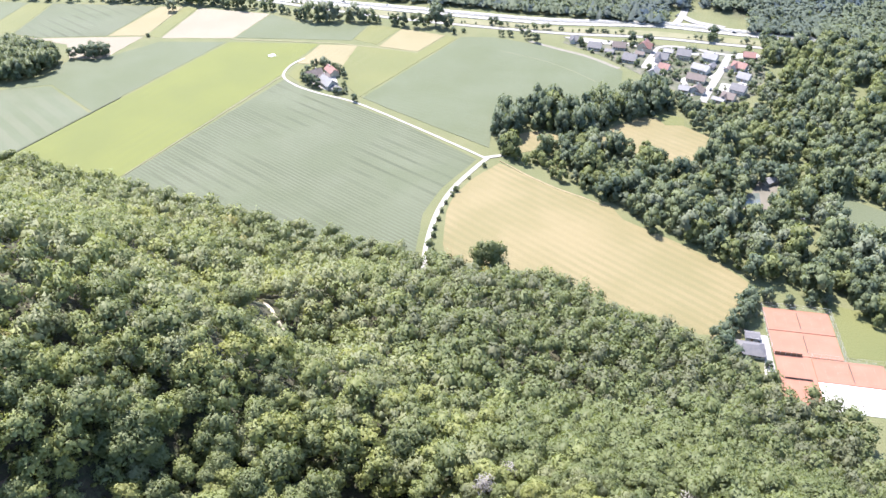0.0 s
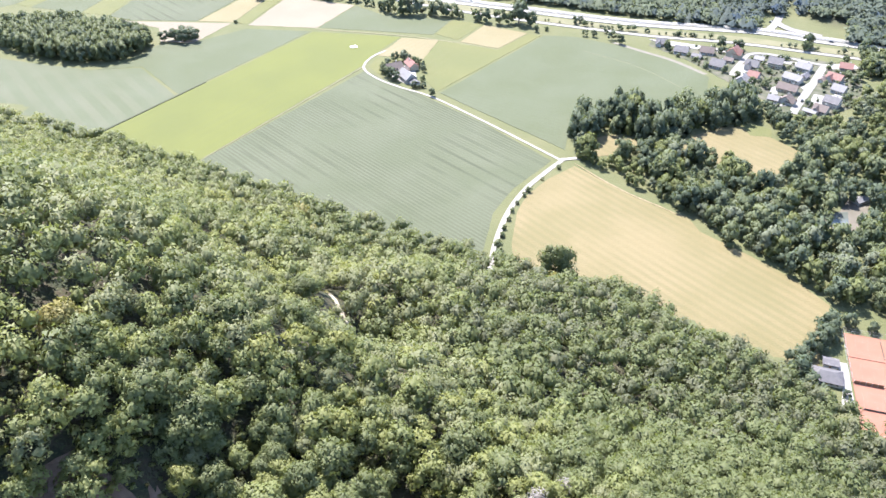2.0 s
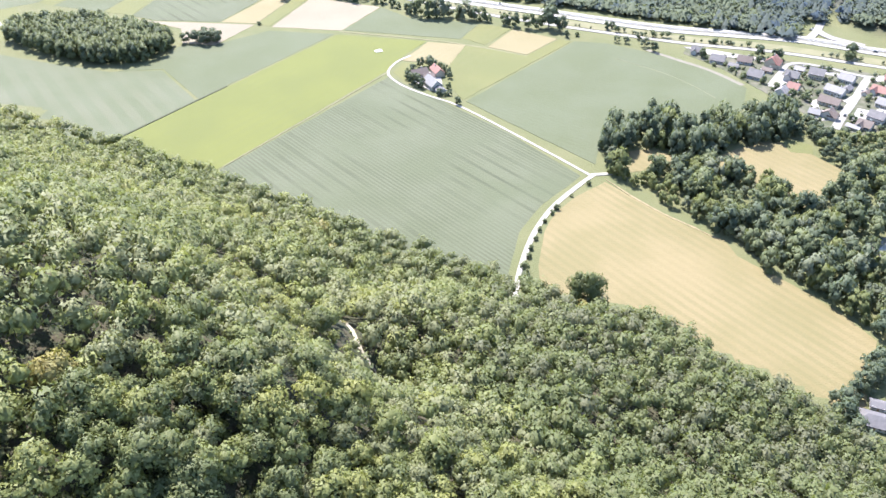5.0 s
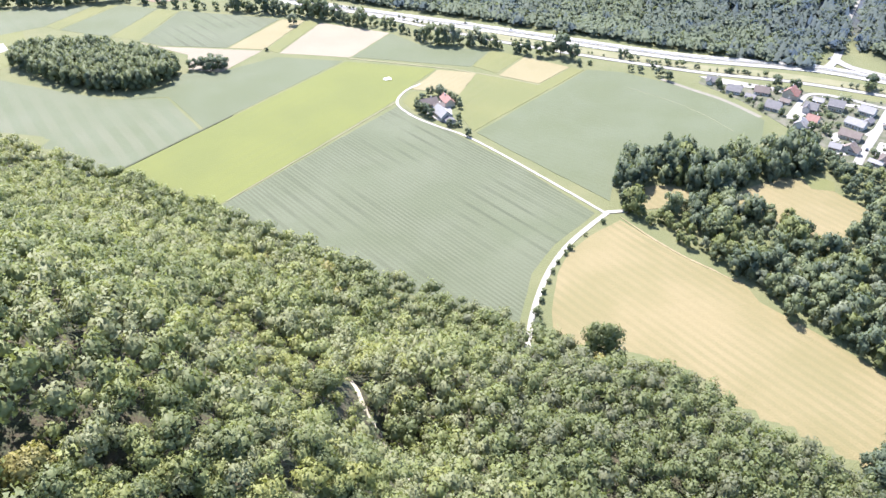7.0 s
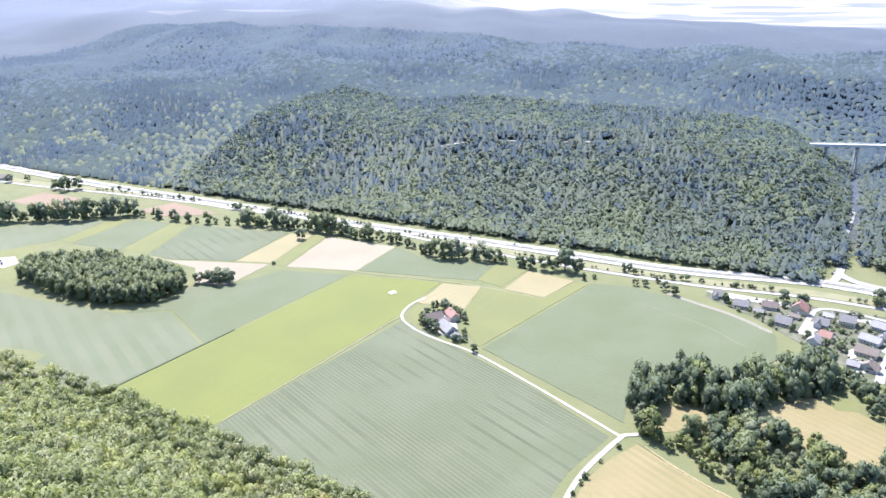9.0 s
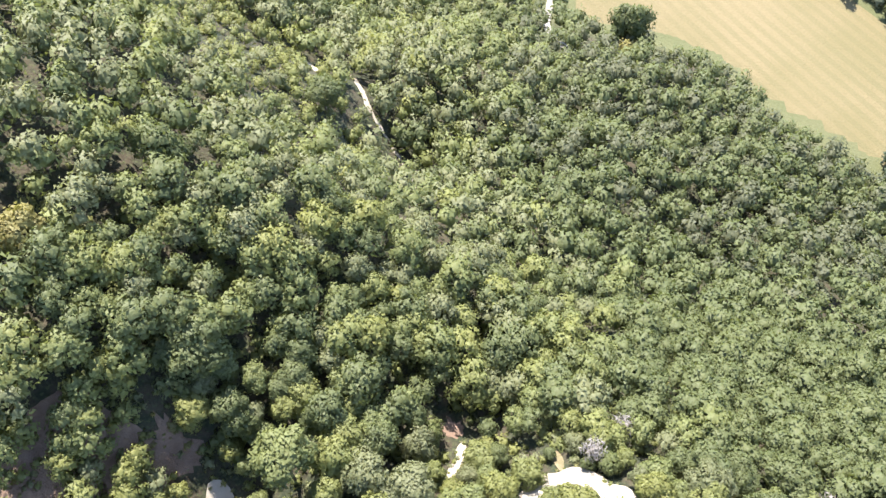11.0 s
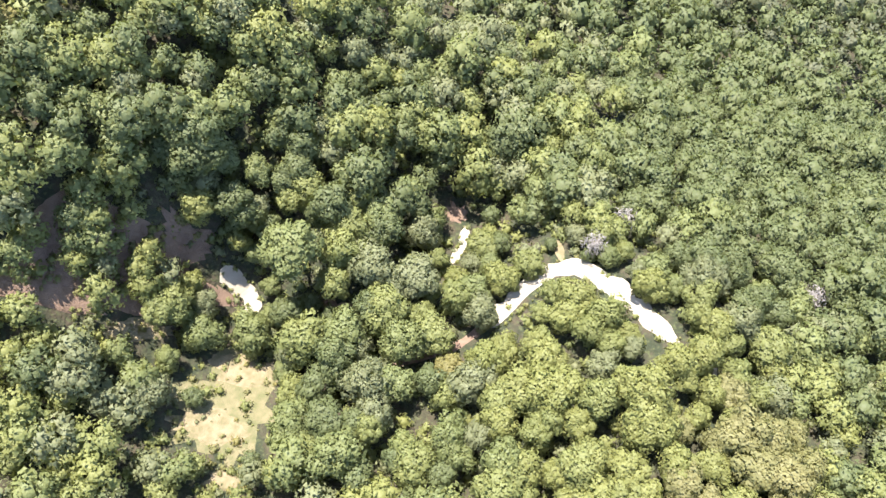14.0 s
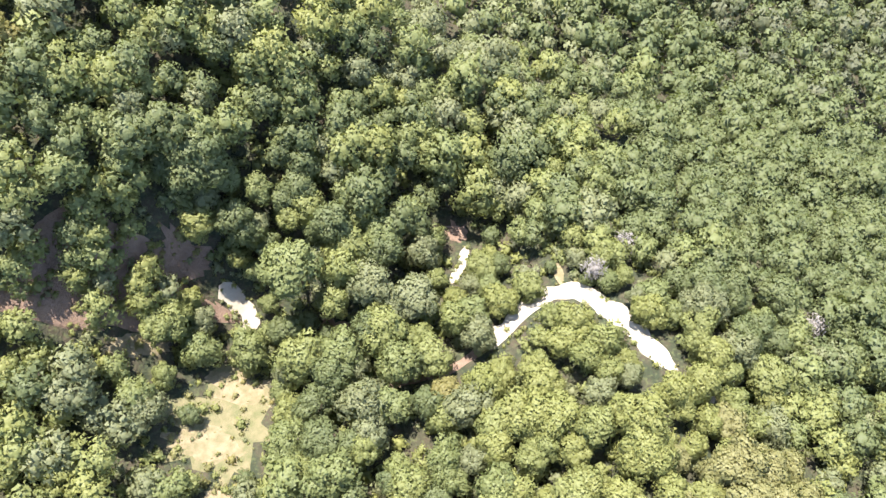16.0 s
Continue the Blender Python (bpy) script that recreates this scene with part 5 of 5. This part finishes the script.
for k, c in enumerate(([(178, 662), (190, 684), (200, 690), (196, 672), (188, 660)], [(200, 600), (208, 620), (222, 622), (220, 604)], [(228, 604), (240, 628), (254, 622), (240, 606)], [(268, 648), (256, 650), (268, 672), (280, 668)], [(118, 742), (136, 740), (190, 722), (200, 712), (180, 716), (140, 726)],
                      [(208, 690), (236, 700), (256, 692), (248, 688), (232, 694)], [(232, 640), (246, 656), (240, 646), (236, 634)], [(206, 636), (214, 642), (210, 626), (204, 622)], [(256, 630), (266, 626), (258, 612), (246, 616)], [(182, 654), (194, 664), (196, 648), (188, 642)], [(262, 694), (292, 700), (296, 688), (270, 684)])):
    slab("yard_paving", c, -0.3, 0.30 + 0.02 * k, YARD, "pale paved yard beside the houses", "paving")

# gardens: shrubs and clipped hedges between the houses
rg, garden = np.random.RandomState(31), []
VILLAGE_AREA = [(116, 726), (146, 694), (164, 664), (178, 640), (196, 612), (204, 592), (232, 580), (262, 604), (280, 634), (298, 690), (262, 706), (200, 722), (122, 744)]
slab("garden_ground", VILLAGE_AREA, -0.3, 0.12, plain("garden_ground", (0.052, 0.064, 0.030), (0.130, 0.120, 0.095), 0.13, 0.95, 1.2, 0.4), "mixed lawns, beds and gravel between the houses", "garden")
for k in range(560):
    px, py = rg.uniform(126, 296), rg.uniform(588, 728)
    R = rg.uniform(0.8, 2.4) if k % 6 else rg.uniform(2.4, 4.2)
    if inside(px, py, VILLAGE_AREA) and min(math.hypot(px - h[0], py - h[1]) - 0.5 * h[3] for h in VILLAGE) > 0:
        if min((Vector((px, py)) - q).length for q in HAMLET) > 4.5:
            garden.append((px, py, 0.6 * R, R, 0.9, rg.uniform(0, 6.28), int(rg.randint(6)), int(rg.choice([0, 1, 1, 2]))))
scattered(MID_SHAPES[6:12], garden, "garden_shrubs", LEAF_WET, "garden shrubs and hedges among the houses", "shrubs")

# farm among the fields
house(-98, 622, 125, 17, 10, 4.0, 8.2, "pale", 0, "large barn with a pale grey roof", chimney=False, group="farm buildings", category="barn", name="barn")
house(-113, 640, 35, 15, 9, 4.0, 7.6, "brown", 0, "farmhouse with a faded brown roof", group="farm buildings", category="farmhouse", name="farmhouse")
house(-98, 648, 120, 14, 8, 4.0, 7.2, "red", 1, "farm wing with a red tiled roof", group="farm buildings", category="farmhouse", name="farmhouse")
house(-91, 613, 125, 10, 7, 2.8, 4.6, "grey", 0, "small grey-roofed farm shed", chimney=False, group="farm buildings", category="shed", name="shed")
house(-104, 637, 35, 9, 7, 3.0, 5.0, "brown", 0, "small white stable with a brown pitched roof", chimney=False, group="farm buildings", category="shed", name="shed")
slab("yard_farm", [(-116, 630), (-100, 614), (-88, 608), (-90, 624), (-94, 642), (-104, 652), (-118, 648)], -0.3, 0.33, YARD, "pale gravel farmyard", "paving")
slab("garden_farm", [(-133, 668), (-136, 646), (-122, 628), (-116, 632), (-119, 650), (-104, 668), (-100, 664), (-92, 662), (-104, 671)], -0.3, 0.1, CLOVER, "grassy orchard beside the farm", "garden")

slab("yard_pond", [(186, 432), (206, 444), (216, 460), (230, 460), (215, 426), (200, 418)], -0.3, 0.06, plain("trodden_sand", (0.150, 0.132, 0.108), (0.105, 0.096, 0.074), 0.12, 0.95, 2, 0.2), "trodden sandy yard beside the pond", "yard")
house(222, 457, 30, 9, 6, 2.6, 4.2, "pale", 0, "small white shed with a pale roof in the woods", chimney=False, category="shed", name="shed")
house(226, 412, -20, 9, 6, 2.6, 4.4, "pale", 0, "pale-roofed hut half hidden by trees", chimney=False, category="shed", name="shed")
house(383, 818, -30, 20, 11, 3.6, 6.6, "pale", 0, "white farm building behind the motorway", chimney=False, category="barn", name="barn")
house(403, 797, -30, 18, 5, 2.6, 3.6, "pale", 0, "long pale shed behind the motorway", chimney=False, category="shed", name="shed")
ribbon("track_barn", [(376, 806), (386, 790), (396, 776), (412, 752)], 4.0, 0.5, VERGE, "dry farm track behind the motorway")

# tennis club at the foot of the hill
CLAY = plain("red_clay", (0.259, 0.117, 0.081), (0.282, 0.135, 0.094), 0.12, 0.95, 3, 0.1)
CHALKY = plain("white_sheet_and_court", (0.66, 0.65, 0.63), (0.60, 0.59, 0.57), 0.1, 0.7, 2, 0.1)
bm = bmesh.new()                                    # a sheet left lying among the crop
bmesh.ops.create_grid(bm, x_segments=10, y_segments=7, size=1)
for v in bm.verts:
    v.co.x, v.co.y = 3.2 * v.co.x * (1 + 0.3 * noise.noise((v.co.y * 2, 1, 4))), 2.6 * v.co.y * (1 + 0.35 * noise.noise((v.co.x * 2, 5, 2)))
    v.co.z = 0.45 + 0.5 * noise.noise((v.co.x * 0.9, v.co.y * 0.9, 7))
low = bmesh.ops.extrude_face_region(bm, geom=bm.faces[:])
bmesh.ops.translate(bm, verts=[v for v in low["geom"] if isinstance(v, bmesh.types.BMVert)], vec=(0, 0, -0.6))
sheet = new("tarpaulin")
sheet.matrix_basis = pose(-159, 692, 0.1, 0, 0, 35)
part("sheet", bm, CHALKY, sheet)
tagged(sheet, "crumpled white plastic sheet lying in the lucerne field", "tarpaulin")
NET = plain("faded_green_netting", (0.13, 0.12, 0.10), (0.16, 0.14, 0.12), 1, 0.8, 8, 0)


DUSTY_LINE = plain("dust_covered_line", (0.36, 0.225, 0.175), (0.32, 0.18, 0.135), 0.3, 0.9, 3, 0)


def tennis_court(x, y, turn, l, w, ground, z, label):
    root = new("tennis_court")
    root.matrix_basis = pose(x, y, 0, 0, 0, turn)
    part("surface", box(-l / 2, -w / 2, -0.3, l / 2, w / 2, z), ground, root)
    lw, top = 0.05, z + 0.006
    hl, hw, sw = 11.885, 5.485, 4.115
    spans = [(-hl, -hw, hl, -hw), (-hl, hw, hl, hw), (-hl, -sw, hl, -sw), (-hl, sw, hl, sw), (-hl, -hw, -hl, hw), (hl, -hw, hl, hw), (-6.4, -sw, -6.4, sw), (6.4, -sw, 6.4, sw), (-6.4, 0, 6.4, 0)]
    for x0, y0, x1, y1 in spans:
        part("line", box(x0 - lw / 2, y0 - lw / 2, z - 0.05, x1 + lw / 2, y1 + lw / 2, top), DUSTY_LINE, root)
    part("net", box(-0.03, -6.4, z, 0.03, 6.4, z + 0.95), NET, root)
    for s in (-6.4, 6.4):
        part("net_post", box(-0.06, s - 0.06, z, 0.06, s + 0.06, z + 1.07, 0.01), STEEL, root)
    return tagged(root, label, "tennis court", "tennis courts")


C0, TX, TY = Vector((172, 324)), Vector((0.984, -0.178)), Vector((-0.178, -0.984))


def at_club(a, b):
    return C0 + TX * a + TY * b


for k, (a, b, turn, l, w, g, label) in enumerate((
        (17, 9.3, 0, 33.5, 18.2, CLAY, "red clay tennis court"), (17, 28, 0, 33.5, 18.2, CLAY, "red clay tennis court with a low windbreak"),
        (9, 54.5, 90, 34, 17.5, CLAY, "red clay tennis court beside the clubhouse"), (34.8, 46, 0, 33.5, 16.5, CLAY, "red clay tennis court at the wood's edge"),
        (34.8, 64, 0, 33.5, 18.5, CHALKY, "tennis court with a white surface"))):
    q = at_club(a, b)
    tennis_court(q.x, q.y, -10.3 + turn, l, w, g, 0.3, label)
brown_screen = new("windbreak")
q = at_club(7, 37.4)
brown_screen.matrix_basis = pose(q.x, q.y, 0.2, 0, 0, -10.3)
part("panel", box(-6.5, -0.06, 0.2, 6.5, 0.06, 1.9), TIMBER, brown_screen)
for k in range(6):
    part("post", box(-6.5 + 2.6 * k - 0.06, -0.12, -0.2, -6.5 + 2.6 * k + 0.06, 0.12, 2.0), STEEL, brown_screen)
tagged(brown_screen, "low brown windbreak between two courts", "windbreak")


def fence(a0, b0, a1, b1, label):
    p, r = at_club(a0, b0), at_club(a1, b1)
    root = new("court_fence")
    length = (r - p).length
    root.matrix_basis = Matrix.Translation((p.x, p.y, 0)) @ Matrix.Rotation(math.atan2(r.y - p.y, r.x - p.x), 4, "Z")
    n = int(length / 4)
    for k in range(n + 1):
        part("post", box(k * length / n - 0.04, -0.04, -0.2, k * length / n + 0.04, 0.04, 3.2), STEEL, root)
    for z in (0.4, 1.6, 3.1):
        part("rail", box(0, -0.025, z, length, 0.025, z + 0.05), STEEL, root)
    tagged(root, label, "fence", "court fences")


for ends in ((-0.6, -0.6, 34.4, -0.6), (34.4, -0.6, 34.4, 37.2), (-0.6, -0.6, -0.6, 37.2), (18.0, 37.6, 52, 37.6), (52, 37.6, 52, 73.6), (-0.2, 72, 18, 72)):
    fence(*ends, "tall steel court fence with posts and rails")
q = at_club(-12, 38)
house(q.x, q.y, -14, 14, 9.5, 2.8, 5.2, "grey", 0, "clubhouse with a grey hipped roof", hip=4.2, chimney=False, category="clubhouse", name="clubhouse")
q = at_club(-9, 27)
house(q.x, q.y, -14, 6.5, 5, 2.4, 3.3, "grey", 0, "small white club shed with a grey roof", chimney=False, category="shed", name="shed")
slab("terrace_club", [tuple(at_club(a, b)) for a, b in ((-8, 24), (-0.8, 24), (-0.8, 56), (-7, 56), (-5, 44), (-4, 32))], -0.3, 0.2, YARD, "pale paved club terrace", "paving")
slab("lawn_club", [(200, 330), (208, 316), (204, 296), (202, 284), (232, 272), (246, 300), (228, 318)], -0.3, 0.08, CLOVER, "rough grass beside the courts", "lawn")
for a, b, R in ((-5, -4, 5.2), (-9, 3, 6.2), (-11, 11, 6.0), (-15, 18, 5.6), (-20, 25, 5.4), (-24, 33, 6.0), (-26, 41, 6.4), (-4, 48, 2.4), (14, -5, 3.2), (26, -6, 2.8), (-22, 49, 6.0), (-15, 54, 5.0), (3, -7, 4.4), (34, -8, 3.6)):
    q = at_club(a, b)
    valley_tree(q.x, q.y, R, 0, "dark bush beside the tennis courts", "bushes by the courts", 1.1, R * 0.9, name="bush")

# ---- viaduct in the gully ----
PALE_STONE = plain("bright_concrete", (0.46, 0.45, 0.44), (0.40, 0.39, 0.38), 0.2, 0.85, 3, 0.1)
viaduct = new("viaduct")
viaduct.matrix_basis = Matrix.Translation((267, 1163, 52)) @ Matrix.Rotation(math.atan2(8, 150), 4, "Z")
part("deck", box(-82, -6.5, -2.6, 330, 6.5, 0, 0.1), PALE_STONE, viaduct)
for k in range(68):
    part("rib", box(-79 + 6 * k, -6.75, -2.4, -78.4 + 6 * k, -6.45, 0.4), PALE_STONE, viaduct)
for s in (-6.4, 6.4):
    part("parapet", box(-82, s - 0.2, -0.6, 330, s + 0.2, 1.2, 0.03), STEEL, viaduct)
for k in range(8):
    x = -12 + 40 * k
    for s in (-3.5, 3.5):
        part("pier", box(x - 1.3, s - 1.1, -62, x + 1.3, s + 1.1, -2.5, 0.15), PALE_STONE, viaduct)
    part("pier_cap", box(x - 1.8, -5.6, -3.6, x + 1.8, 5.6, -2.5, 0.1), CONCRETE, viaduct)
tagged(viaduct, "long pale concrete road viaduct on tall piers", "bridge")

# ---- vehicles on the roads ----
PAINTS = [plain("white_car_paint", (0.75, 0.75, 0.74), (0.70, 0.70, 0.69), 1, 0.3, 5, 0), plain("dark_car_paint", (0.03, 0.035, 0.04), (0.05, 0.05, 0.055), 1, 0.3, 5, 0), plain("red_car_paint", (0.40, 0.05, 0.04), (0.36, 0.05, 0.04), 1, 0.3, 5, 0)]
RUBBER = plain("tyre_rubber", (0.03, 0.03, 0.03), (0.04, 0.04, 0.04), 1, 0.9, 6, 0)


def car(x, y, z, turn, paint, label, tall=1.0):
    root = new("car")
    root.matrix_basis = pose(x, y, z, 0, 0, turn)
    part("body", box(-2.1, -0.9, 0.35, 2.1, 0.9, 0.95, 0.15), PAINTS[paint], root)
    part("cabin", solid([(-1.5, -0.8, 0.93), (1.0, -0.8, 0.93), (1.0, 0.8, 0.93), (-1.5, 0.8, 0.93), (-1.1, -0.65, 1.45 * tall), (0.4, -0.65, 1.45 * tall), (0.4, 0.65, 1.45 * tall), (-1.1, 0.65, 1.45 * tall)],
                        [(3, 2, 1, 0), (4, 5, 6, 7), (0, 1, 5, 4), (1, 2, 6, 5), (2, 3, 7, 6), (3, 0, 4, 7)]), GLASS, root)
    for a in (-1.3, 1.3):
        for b in (-0.85, 0.85):
            bm = bmesh.new()
            bmesh.ops.create_cone(bm, cap_ends=True, segments=12, radius1=0.33, radius2=0.33, depth=0.22, matrix=Matrix.Translation((a, b, 0.33)) @ Matrix.Rotation(math.pi / 2, 4, "X"))
            part("wheel", bm, RUBBER, root)
    return tagged(root, label, "car", "vehicles on the roads")


for x, y, z, turn, paint, label in ((213, 784, 0.65, -8, 1, "dark car on the pale carriageway"), (226, 784, 0.65, -8, 0, "white car on the pale carriageway"), (289, 752, 0.65, -20, 1, "dark car on the pale carriageway"), (-109, 851, 0.65, -16, 1, "dark van on the pale carriageway"),
                                    (-383, 925, 0.65, -16, 1, "dark car on the pale carriageway"), (244, 802, 0.75, 60, 1, "dark car on the side road"), (247, 806, 0.75, 60, 0, "white car on the side road"), (-60, 838, 0.65, -16, 0, "white car on the pale carriageway"), (252, 660, 0.45, 62, 0, "white car parked in the hamlet street"), (226, 612, 0.45, 62, 1, "dark car parked in the hamlet street")):
    car(x, y, z, turn, paint, label)

slab("yard_west", [(-574, 690), (-546, 692), (-540, 706), (-556, 722), (-578, 712)], -0.3, 0.2, YARD, "pale gravel yard beside the grove", "paving")
for x, y, turn in ((-560, 706, 20), (-553, 699, 100)):
    car(x, y, 0.2, turn, 0, "white van parked on a gravel yard", 1.5)
house(-781, 997, 10, 24, 12, 4.0, 7.5, "brown", 0, "long farm building with a faded brown roof", chimney=False, category="barn", name="barn")
